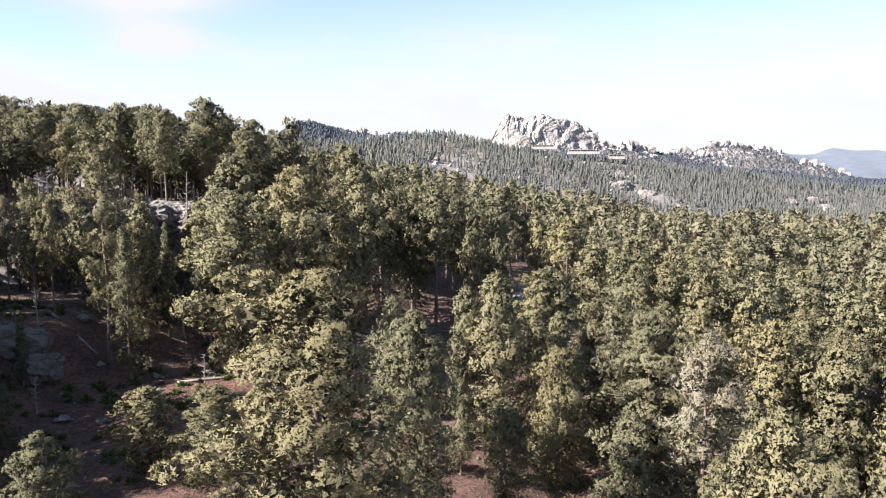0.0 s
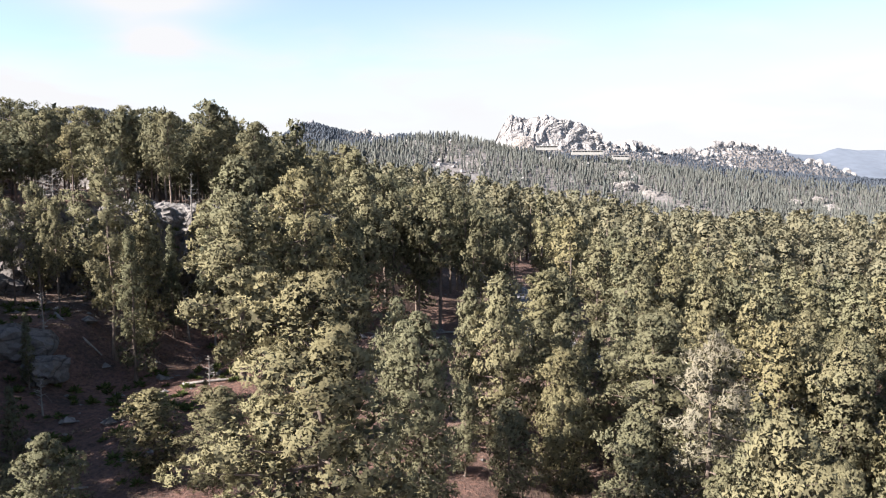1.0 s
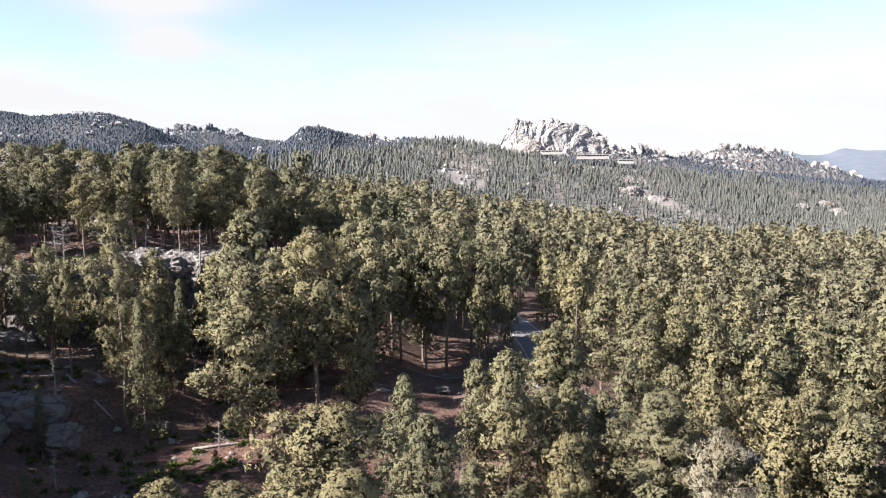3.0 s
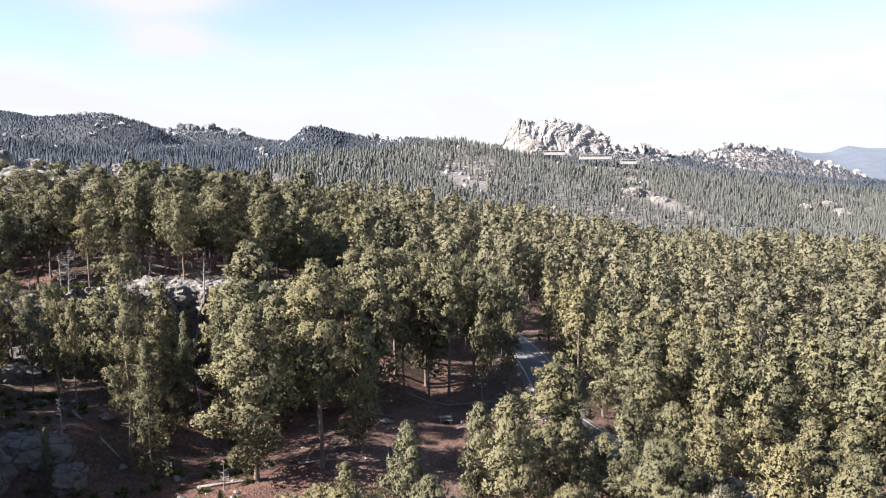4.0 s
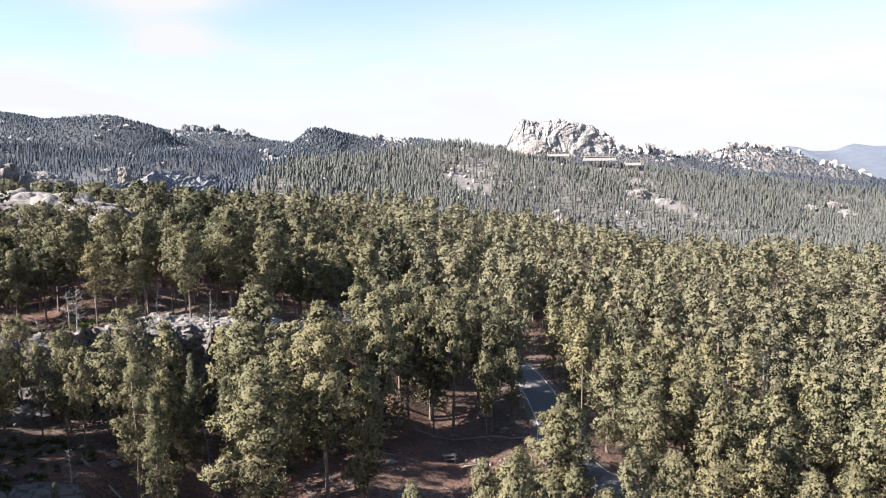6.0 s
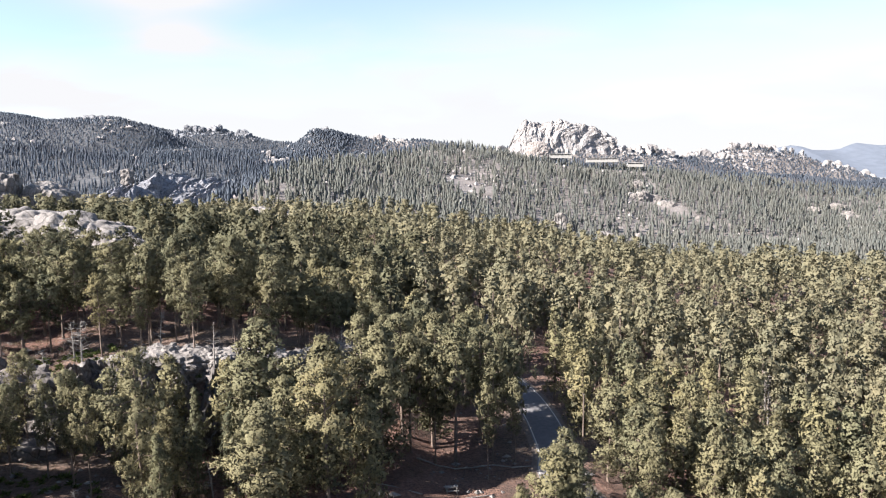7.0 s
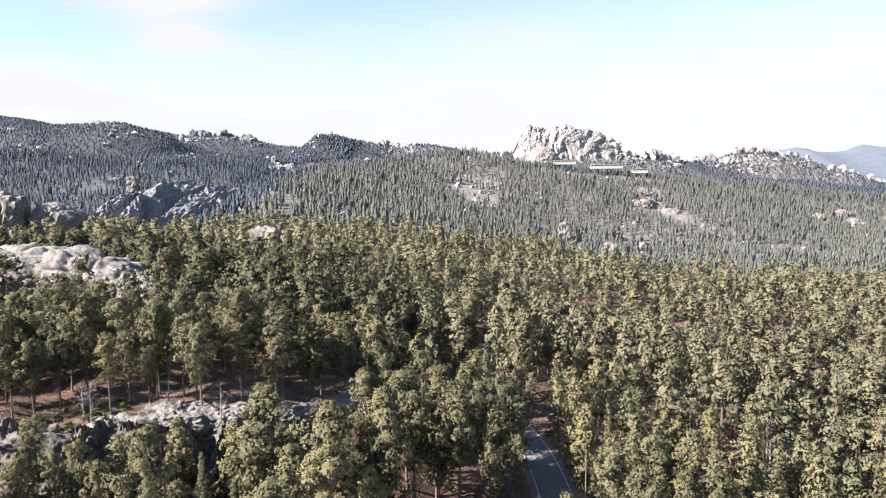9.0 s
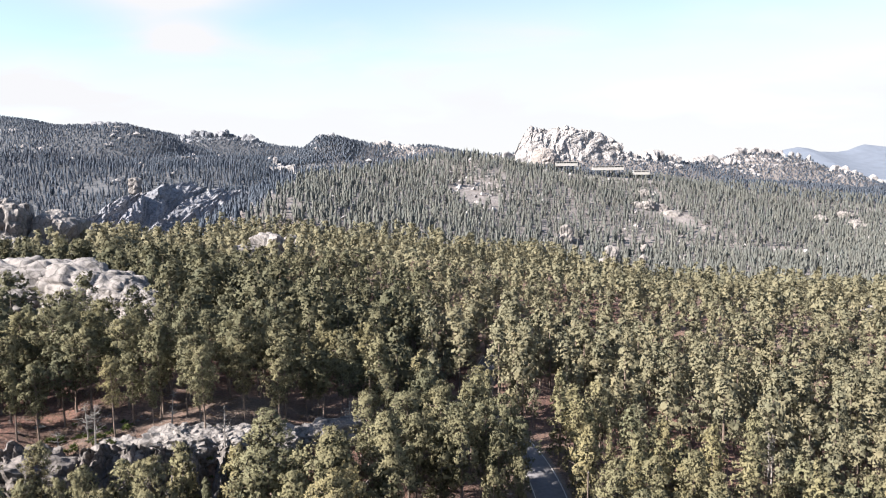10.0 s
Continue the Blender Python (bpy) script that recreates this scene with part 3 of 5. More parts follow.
outcrop("balanced_rock", [mass(-474, 974, 44, (9, 8, 13), (0, 0, 0), 56)], GRANITE, "pale block standing on the shaded ridge", "rock outcrop")

# spires and crags on the far hillside
SPIRE = dict(tall=0.6, step=0.26, crack=0.1, cell=0.5, square=0.5, rough=0.16)
outcrop("rock_spire", [mass(125, 602, -14, (7.5, 5.5, 19), (0, 6, 0), 61, **SPIRE), mass(121, 600, -24, (6.5, 5, 13), (0, -8, 30), 73, **SPIRE), mass(154, 622, -36, (9, 6, 7), (0, 0, 10), 62), mass(160, 628, -27, (4, 4, 10), (0, 0, 0), 63, **SPIRE)], GRANITE, "pale spire standing out of the hillside trees", "rock spire", reach=2.5)
outcrop("rock_spire", [mass(102, 717, -6, (8.5, 6, 18), (0, 5, 0), 64, **SPIRE), mass(96, 715, -19, (6, 6, 12), (0, -6, 0), 65, **SPIRE), mass(112, 722, -22, (8, 6, 9), (0, 0, 0), 74, **SPIRE)], GRANITE, "pale broken spire on the wooded hillside", "rock spire", reach=2.5)
outcrop("rock_spire", [mass(245, 966, 21, (8, 7, 13), (0, 0, 0), 66, **SPIRE), mass(226, 901, 6, (12, 8, 12), (0, 0, 0), 67, **SPIRE), mass(236, 905, 9, (10, 8, 12), (0, 6, 40), 75, **SPIRE), mass(251, 912, 4, (13, 9, 12), (0, 6, 0), 68, **SPIRE), mass(262, 889, -4, (14, 9, 12), (0, 5, 0), 69, **SPIRE), mass(276, 880, -12, (11, 8, 11), (0, 0, 0), 70, **SPIRE), mass(268, 870, -15, (8, 6, 7), (0, 0, 0), 76, **SPIRE)], GRANITE,
        "string of pale crags running down the hillside", "rock crags", reach=1.6)
outcrop("rock_crag", [mass(283, 836, -20, (9, 7, 9), (0, 0, 0), 71, **SPIRE), mass(290, 842, -22, (6, 5, 8), (0, 0, 0), 72, **SPIRE)], GRANITE, "small pale crag on the wooded hillside", "rock crags")
for px, py, wide, up, k in [(55, 672, 6, 5, 0), (218, 706, 7, 5, 1), (563, 1054, 12, 8, 2), (542, 983, 13, 7, 3), (500, 995, 11, 7, 4), (176, 684, 6, 7, 5), (190, 740, 7, 8, 6), (560, 1010, 9, 6, 7)]:
    outcrop("rock_crag", [mass(px, py, ground_z(px, py) + up, (wide, wide * 0.7, up + 2), (0, 5 * k % 13 - 6, 37 * k), 160 + k), mass(px + wide, py + 3, ground_z(px + wide, py + 3) + 0.7 * up, (wide * 0.7, wide * 0.6, up), (0, 4, 51 * k), 170 + k)], GRANITE, "low pale crag among hillside trees", "rock crags", "hillside crags")

# the carved mountain: cliffs, buttresses and the rubble fan
FAR = dict(slant=0.5, bulge=5.0, thick=30.0, cols=72, rows=24, category="rock crags")
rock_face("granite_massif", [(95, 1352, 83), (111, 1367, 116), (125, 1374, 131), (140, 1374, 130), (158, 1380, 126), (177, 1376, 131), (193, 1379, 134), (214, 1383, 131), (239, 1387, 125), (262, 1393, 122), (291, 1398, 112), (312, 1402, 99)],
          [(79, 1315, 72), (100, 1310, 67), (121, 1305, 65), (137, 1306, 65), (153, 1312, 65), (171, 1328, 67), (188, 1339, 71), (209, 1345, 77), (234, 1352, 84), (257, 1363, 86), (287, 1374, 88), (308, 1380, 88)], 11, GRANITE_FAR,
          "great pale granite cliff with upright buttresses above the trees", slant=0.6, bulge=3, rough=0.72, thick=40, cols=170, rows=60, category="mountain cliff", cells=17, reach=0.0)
outcrop("rubble_fan", [mass(150, 1306, 84, (30, 20, 22), (0, 30, 10), 89, detail=5, cell=0.25, lump=0.08, square=0.1, step=0.05, crack=0.03)], TALUS, "smooth pinkish fan of rubble below the cliff", "rubble slope")
def crag_field(tops, feet, count, size, seed, mat, label):
    """A broken crag: blocks of jointed granite piled between a crest line and its foot."""
    rng = np.random.default_rng(seed)
    T, F, t = np.array(tops, float), np.array(feet, float), np.linspace(0, 1, len(tops))
    moulds = []
    for k in range(5):
        v, f = boulder((0, 0, 0), (1.0, 0.85, 1.35), (0, 0, 0), seed + k, detail=3, cell=0.7, lump=0.25, step=0.2, tall=0.6, square=0.5)
        me = bpy.data.meshes.new("block")
        me.from_pydata(v, [], f)
        me.materials.append(mat)
        moulds.append(me)
    base = new("granite_crag")
    mid = len(T) // 2
    base.location = T[mid]
    for i in range(count):
        u = (i + rng.uniform(0, 1)) / count
        w = rng.uniform(0, 1) ** 1.3 if i % 3 else 0.0
        p = np.array([np.interp(u, t, T[:, k]) * (1 - w) + np.interp(u, t, F[:, k]) * w for k in range(3)])
        s = size * rng.uniform(0.45, 1.05) * (0.85 if i % 3 == 0 else 0.7)
        g = ground_z(p[0], p[1])
        top = min(p[2], g + 2.2 * s) if w == 0 else g + 0.55 * s
        h = max(0.5 * (top - g) + 0.6 * s, 0.8 * s)      # carried down into the ground
        ob = new("block", moulds[i % 5])
        ob.parent = base
        ob.matrix_basis = Matrix.LocRotScale(Vector((p[0], p[1], top - 1.2 * h)) - base.location, Euler((rng.normal(0, 0.12), rng.normal(0, 0.2), rng.normal(0, 0.5))), (s * rng.uniform(1.1, 2.3), s * 1.1, h))
        ROCKS.append((p[0], p[1], 0.6 * s, 0.3))
    return tagged(base, label, "rock crag")


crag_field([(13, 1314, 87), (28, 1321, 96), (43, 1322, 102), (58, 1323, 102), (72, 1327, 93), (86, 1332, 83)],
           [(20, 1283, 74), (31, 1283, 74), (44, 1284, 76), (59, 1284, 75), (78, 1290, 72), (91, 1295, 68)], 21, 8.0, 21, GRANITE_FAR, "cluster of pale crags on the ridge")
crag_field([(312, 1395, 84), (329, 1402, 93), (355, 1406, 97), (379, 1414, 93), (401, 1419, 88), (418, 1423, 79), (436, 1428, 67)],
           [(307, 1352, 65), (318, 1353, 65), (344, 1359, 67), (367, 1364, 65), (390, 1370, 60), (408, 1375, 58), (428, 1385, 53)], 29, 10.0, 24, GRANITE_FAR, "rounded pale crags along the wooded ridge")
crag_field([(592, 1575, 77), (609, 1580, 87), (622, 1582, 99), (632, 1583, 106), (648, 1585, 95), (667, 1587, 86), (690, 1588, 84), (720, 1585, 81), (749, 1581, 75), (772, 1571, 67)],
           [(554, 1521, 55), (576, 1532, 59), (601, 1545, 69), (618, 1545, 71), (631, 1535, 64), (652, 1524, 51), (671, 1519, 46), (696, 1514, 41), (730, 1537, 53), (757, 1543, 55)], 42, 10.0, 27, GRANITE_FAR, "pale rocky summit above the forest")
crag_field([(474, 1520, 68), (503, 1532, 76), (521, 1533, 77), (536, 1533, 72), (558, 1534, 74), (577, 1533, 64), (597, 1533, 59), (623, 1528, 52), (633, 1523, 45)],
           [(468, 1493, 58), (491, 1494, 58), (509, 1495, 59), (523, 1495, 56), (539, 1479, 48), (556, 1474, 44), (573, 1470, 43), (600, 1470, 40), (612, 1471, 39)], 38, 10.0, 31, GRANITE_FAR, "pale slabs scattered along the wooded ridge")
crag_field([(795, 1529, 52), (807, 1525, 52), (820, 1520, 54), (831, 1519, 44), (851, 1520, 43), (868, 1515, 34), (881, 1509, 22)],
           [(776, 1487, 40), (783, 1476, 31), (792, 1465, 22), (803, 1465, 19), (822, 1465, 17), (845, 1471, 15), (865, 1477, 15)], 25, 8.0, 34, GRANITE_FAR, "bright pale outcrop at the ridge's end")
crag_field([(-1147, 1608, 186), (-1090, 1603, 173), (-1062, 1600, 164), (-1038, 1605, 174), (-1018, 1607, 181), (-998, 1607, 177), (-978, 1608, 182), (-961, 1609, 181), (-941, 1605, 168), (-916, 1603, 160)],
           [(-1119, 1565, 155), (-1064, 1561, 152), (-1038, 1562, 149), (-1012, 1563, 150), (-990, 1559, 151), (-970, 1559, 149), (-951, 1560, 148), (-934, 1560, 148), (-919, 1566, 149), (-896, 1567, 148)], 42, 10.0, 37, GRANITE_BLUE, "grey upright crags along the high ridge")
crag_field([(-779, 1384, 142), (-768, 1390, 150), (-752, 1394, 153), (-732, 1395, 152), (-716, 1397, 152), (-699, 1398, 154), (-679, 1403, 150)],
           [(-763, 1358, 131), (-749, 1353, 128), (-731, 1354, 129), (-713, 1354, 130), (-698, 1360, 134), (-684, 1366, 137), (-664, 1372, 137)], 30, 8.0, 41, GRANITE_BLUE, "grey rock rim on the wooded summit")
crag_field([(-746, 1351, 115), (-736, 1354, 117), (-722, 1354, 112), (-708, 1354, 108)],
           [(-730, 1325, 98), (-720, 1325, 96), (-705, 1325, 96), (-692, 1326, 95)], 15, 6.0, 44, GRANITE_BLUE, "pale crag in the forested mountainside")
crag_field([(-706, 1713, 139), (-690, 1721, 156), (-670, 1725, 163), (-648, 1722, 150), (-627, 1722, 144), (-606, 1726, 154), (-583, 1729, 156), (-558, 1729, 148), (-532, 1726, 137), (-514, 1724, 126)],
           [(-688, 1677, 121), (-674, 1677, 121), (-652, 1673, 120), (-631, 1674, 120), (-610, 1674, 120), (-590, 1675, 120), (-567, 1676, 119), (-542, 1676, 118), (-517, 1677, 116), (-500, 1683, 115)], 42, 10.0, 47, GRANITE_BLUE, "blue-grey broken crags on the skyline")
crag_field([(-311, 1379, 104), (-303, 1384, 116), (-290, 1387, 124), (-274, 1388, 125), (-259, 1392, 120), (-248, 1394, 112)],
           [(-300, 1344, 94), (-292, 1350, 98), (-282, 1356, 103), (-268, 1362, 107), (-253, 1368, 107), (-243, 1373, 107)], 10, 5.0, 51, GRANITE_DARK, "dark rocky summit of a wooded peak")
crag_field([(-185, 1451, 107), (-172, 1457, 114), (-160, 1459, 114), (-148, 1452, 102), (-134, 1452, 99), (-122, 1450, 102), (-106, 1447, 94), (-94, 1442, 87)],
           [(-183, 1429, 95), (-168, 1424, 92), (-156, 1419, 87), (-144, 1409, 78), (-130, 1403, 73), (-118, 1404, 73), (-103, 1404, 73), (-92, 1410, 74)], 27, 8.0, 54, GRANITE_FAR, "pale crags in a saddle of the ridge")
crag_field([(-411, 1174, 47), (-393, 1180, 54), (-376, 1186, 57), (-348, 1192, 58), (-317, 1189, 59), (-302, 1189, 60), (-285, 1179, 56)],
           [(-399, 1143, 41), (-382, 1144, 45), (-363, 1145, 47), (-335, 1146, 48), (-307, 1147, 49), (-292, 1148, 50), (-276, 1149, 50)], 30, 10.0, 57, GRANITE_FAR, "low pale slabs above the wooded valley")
outcrop("rock_pillar", [mass(-347, 1250, 76, (5, 4.5, 17), (0, 6, 0), 154), mass(-336, 1246, 64, (9, 6, 13), (0, -30, 0), 155)], GRANITE_FAR, "upright pale rock pillar above the forest", "rock pillar")


# ---- trees ----


def outline(u, style):
    """Crown radius from the crown's foot (0) to its tip (1)."""
    if style == "slim":
        return (1 - 0.93 * u ** 1.3) ** 0.85 * (0.65 + 0.35 * np.minimum(1, u / 0.15))
    if style == "flat":
        return (1 - 0.80 * np.maximum(0, (u - 0.5) / 0.5) ** 2.2) ** 0.7 * (0.5 + 0.5 * np.minimum(1, u / 0.5))
    return (1 - 0.86 * np.maximum(0, (u - 0.3) / 0.7) ** 1.9) ** 0.8 * (0.6 + 0.4 * np.minimum(1, u / 0.3))


def grow(height, foot, radius, limbs, clumps, shoots, blades, seed, style="full", clump=0.85, size=0.3, width=0.2, gaps=0.0, inside=15):
    """One pine: limbs round the trunk, clumps of foliage along each limb, shoots over a clump's open side, blades on each shoot.
    Returns triangles, starts and ends of the limbs, the material of each triangle and the normals of its corners."""
    rng = np.random.default_rng(seed)
    u = ((np.arange(limbs) + rng.uniform(0, 1, limbs)) / limbs) ** 0.85
    az = np.arange(limbs) * 2.39996 + rng.normal(0, 0.45, limbs)
    lobes = 1 + 0.16 * np.sin(az + rng.uniform(0, 6)) + 0.15 * np.sin(2 * az + 8 * u + rng.uniform(0, 6))
    reach = np.maximum(radius * outline(u, style) * lobes * rng.uniform(0.66, 1.1, limbs) - 0.45 * clump, 0.15)
    keep = rng.uniform(0, 1, limbs) > gaps * (1 - 0.6 * u)
    u, az, reach = u[keep], az[keep], reach[keep]
    z0 = height * (foot + (0.95 - foot) * u)
    rise = -0.06 + 0.62 * u ** 1.4 + rng.normal(0, 0.10, len(u))
    start = np.stack([0 * u, 0 * u, z0], 1)
    end = np.stack([np.cos(az) * reach, np.sin(az) * reach, np.minimum(z0 + rise * reach, height - 0.6 * clump)], 1)
    # clumps along the outer part of every limb, and round the leader
    f = np.tile(np.linspace(0.3, 1.0, clumps), len(u)) + rng.normal(0, 0.05, clumps * len(u))
    own = np.repeat(np.arange(len(u)), clumps)
    side = np.stack([-np.sin(az), np.cos(az), 0 * az], 1)[own]
    c = start[own] + (end - start)[own] * f[:, None] + side * (rng.normal(0, 0.19, len(own)) * (0.5 + reach[own]))[:, None]
    c[:, 2] += rng.normal(0, 0.22, len(own)) * clump
    r = clump * rng.uniform(0.66, 1.22, len(own)) * (1.08 - 0.36 * u[own]) * (0.85 + 0.2 * f)
    lead = np.stack([rng.normal(0, 0.25, 3) * clump, rng.normal(0, 0.25, 3) * clump, height - clump * np.array([0.5, 1.1, 1.8])], 1)
    c, r = np.concatenate([c, lead]), np.concatenate([r, clump * np.array([0.5, 0.65, 0.75])])
    form = np.array([1.0, 1.0, 0.78])
    n = len(c)
    # outward way of the whole crown at a point
    zc, zh = height * (0.45 * foot + 0.5), height * 0.5 * (1 - foot)

    def outward(p):
        return unit(np.stack([p[:, 0] / radius, p[:, 1] / radius, 0.75 * (p[:, 2] - zc) / zh], 1) + 1e-6)
    own = np.repeat(np.arange(n), shoots)
    way = unit(rng.normal(size=(len(own), 3)) + 0.55 * outward(c)[own] + np.array([0, 0, 0.3]))
    p = c[own] + way * (r[own] * rng.uniform(0.8, 1.06, len(own)))[:, None] * form
    free = np.ones(len(own), bool)
    for k in range(n):
        d = ((p - c[k]) / (r[k] * form)) ** 2
        free &= (d.sum(1) > 0.55) | (own == k)
    p, way, own = p[free], way[free], own[free]
    p, way, own = np.repeat(p, blades, 0), np.repeat(way, blades, 0), np.repeat(own, blades)
    spin = unit(np.cross(way, rng.normal(size=way.shape)))
    d = unit(np.cross(way, rng.normal(size=way.shape)) + 0.5 * way + np.array([0, 0, 0.25]))
    s = size * rng.uniform(0.7, 1.3, (len(p), 1))
    p = p + (spin * rng.uniform(-1.1, 1.1, (len(p), 1)) + rng.normal(0, 0.3, p.shape)) * s
    bend = unit(0.7 * way + 0.95 * outward(p) + 0.1 * spin + np.array([0, 0, 0.12]))
    e = unit(np.cross(d, bend)) * s * width
    root, tip = p - d * s * 0.3, p + d * s * 0.9
    tris = np.stack([root + e, root - e, tip], 1)
    bend = np.repeat(bend[:, None], 3, 1)
    # inner needles and twigs, darkened: the shade of the gaps is in their colour
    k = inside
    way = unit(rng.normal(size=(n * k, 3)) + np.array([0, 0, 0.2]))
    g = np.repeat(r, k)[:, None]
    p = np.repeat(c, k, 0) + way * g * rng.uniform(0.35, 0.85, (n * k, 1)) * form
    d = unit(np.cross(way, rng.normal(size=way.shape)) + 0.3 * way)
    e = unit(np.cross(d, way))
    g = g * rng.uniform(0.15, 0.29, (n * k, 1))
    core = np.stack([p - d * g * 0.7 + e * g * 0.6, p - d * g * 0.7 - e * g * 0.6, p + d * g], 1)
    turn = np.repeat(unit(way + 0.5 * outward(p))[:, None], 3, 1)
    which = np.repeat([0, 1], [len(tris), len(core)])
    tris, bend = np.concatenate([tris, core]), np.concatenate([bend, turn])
    return tris, start, end, which, bend


def wood_mesh(name, height, thick, start, end, seed, mat, stubs=0, sides=8):
    """Trunk with root flare, slight bends, the limbs of the crown and a few dead stubs."""
    rng = np.random.default_rng(seed + 500)
    hs = np.array([-0.6, 0.0, 0.05, 0.3, 0.55, 0.8, 0.97]) * 1.0
    hs[1:] *= height
    wob = rng.normal(0, 0.006 * height, (len(hs), 2))
    wob[:2] = 0
    pieces = [tube([(w[0], w[1], h) for w, h in zip(wob, hs)], np.array([1.5, 1.35, 1.0, 0.82, 0.62, 0.36, 0.06]) * thick, sides)]
    for a, b in zip(start, end):
        ln = np.linalg.norm(b - a)
        mid = (a + b) / 2 - np.array([0, 0, 0.07 * ln])
        pieces.append(tube([(0, 0, a[2]), mid, b], [0.028 + 0.016 * ln, 0.02 + 0.01 * ln, 0.012], 3))
    low = start[:, 2].min() if len(start) else height
    for i in range(stubs):
        h, w, ln = rng.uniform(0.15 * height, max(low, 0.3 * height)), rng.uniform(0, 6.28), rng.uniform(0.5, 2.0)
        pieces.append(tube([(0, 0, h), (math.cos(w) * ln * 0.6, math.sin(w) * ln * 0.6, h - 0.05 * ln), (math.cos(w) * ln, math.sin(w) * ln, h + rng.uniform(-0.4, 0.1))], [0.035, 0.022, 0.008], 3))
    v, f = joined(pieces)
    me = bpy.data.meshes.new(name)
    me.from_pydata([tuple(p) for p in v], [], f)
    me.materials.append(mat)
    me.polygons.foreach_set("use_smooth", [True] * len(me.polygons))
    return me


class Pine:
    """One grown shape of pine, its trunk and its crown, to be set out many times."""

    def __init__(self, height, foot, radius, limbs, clumps, shoots, blades, seed, style="full", mat=NEEDLE, clump=0.85, size=0.3, width=0.2, gaps=0.0, stubs=6, sides=8, bark_mat=BARK, inner=INNER):
        tris, a, b, which, bend = grow(height, foot, radius, limbs, clumps, shoots, blades, seed, style, clump, size, width, gaps)
        self.height = height
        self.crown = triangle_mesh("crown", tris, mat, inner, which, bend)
        step = 2 if sides < 8 else 1
        self.trunk = wood_mesh("trunk", height, 0.011 * height + 0.03, a[::step], b[::step], seed, bark_mat, stubs, sides)


def set_pine(kind, x, y, top, wide=1.0, turn=0.0, label="", group="pines near the clearing", lean=0.0):
    """Plants a pine on the ground so that its tip is at that height."""
    z = ground_z(x, y)
    s = (top - z) / kind.height
    root = new("pine_tree")
    root.empty_display_size = 0.5
    root.matrix_world = Matrix.LocRotScale((x, y, z), Euler((radians(lean), 0, radians(turn))), (s * wide, s * wide, s))
    for nm, me in (("trunk", kind.trunk), ("crown", kind.crown)):
        p = new(nm, me)
        p.parent = root
    tagged(root, label or "olive green pine with clumped needles and a straight bare lower trunk", "pine tree", group)
    return root


NEAR = [Pine(17, 0.10, 4.4, 46, 5, 30, 10, 101 + i, clump=1.0, size=0.14, width=0.31) for i in range(2)]
FULL = [Pine(17, 0.10, 4.2, 40, 5, 15, 5, 11 + i, clump=1.02, size=0.235, width=0.4) for i in range(4)]
OPEN = [Pine(18, 0.38, 4.4, 28, 4, 16, 5, 31 + i, "flat", clump=1.0, size=0.235, width=0.38, gaps=0.08, stubs=12) for i in range(4)]
SLIM = [Pine(16, 0.08, 2.9, 36, 3, 14, 6, 51 + i, "slim", mat=NEEDLE_DARK, clump=0.82, size=0.22, width=0.28) for i in range(2)]
GREY = [Pine(16, 0.14, 4.1, 36, 4, 14, 7, 61, gaps=0.1, mat=NEEDLE_GREY, stubs=16, clump=0.8, size=0.2, width=0.2)]
YELLOW = Pine(20, 0.22, 4.2, 30, 4, 20, 8, 41, "flat", clump=0.95, size=0.19, width=0.28, gaps=0.12, stubs=14)
FULL_M = [Pine(17, 0.12, 4.2, 33, 4, 11, 4, 21 + i, clump=1.15, size=0.31, width=0.45) for i in range(4)]
FULL_B = [Pine(17, 0.16, 4.1, 27, 3, 9, 4, 71 + i, clump=1.28, size=0.38, width=0.52, mat=NEEDLE_WOOD, sides=6) for i in range(6)]
OPEN_B = [Pine(18, 0.38, 4.2, 24, 3, 9, 4, 81 + i, "flat", clump=1.2, size=0.38, width=0.5, gaps=0.06, sides=6, mat=NEEDLE_SHELF) for i in range(4)]
SLIM_B = [Pine(17, 0.12, 3.1, 26, 3, 8, 4, 91 + i, "slim", clump=1.0, size=0.34, width=0.5, sides=6, mat=NEEDLE_WOOD) for i in range(2)]

TAKEN = []


def plant(rows, kinds, label, group):
    for i, (x, y, top, wide) in enumerate(rows):
        if road_distance(x, y) < 4.2:        # beside the road, never on it
            x = min((x - 5.5, x + 5.5), key=lambda v: -float(road_distance(v, y)))
        TAKEN.append((x, y, 2.6 * wide))
        set_pine(kinds[i % len(kinds)], x, y, top, wide, (x * 37 + y * 53) % 360, label, group)


# foreground pines below the camera
plant([(-6.6, 34.3, 15.3, 1.22), (-21.8, 35.5, 6.2, 1.0), (-16, 47, 5.2, 1.25), (-1.8, 45, 11, 0.9), (24.5, 41, 2.2, 0.85), (17.5, 42, 2.0, 0.8), (9.2, 53.5, 6.3, 0.85), (-13, 50, 6, 0.85), (18, 58.5, 8.2, 1.15)], NEAR,
      "full-crowned olive green pine on the slope below the clearing", "foreground pines")
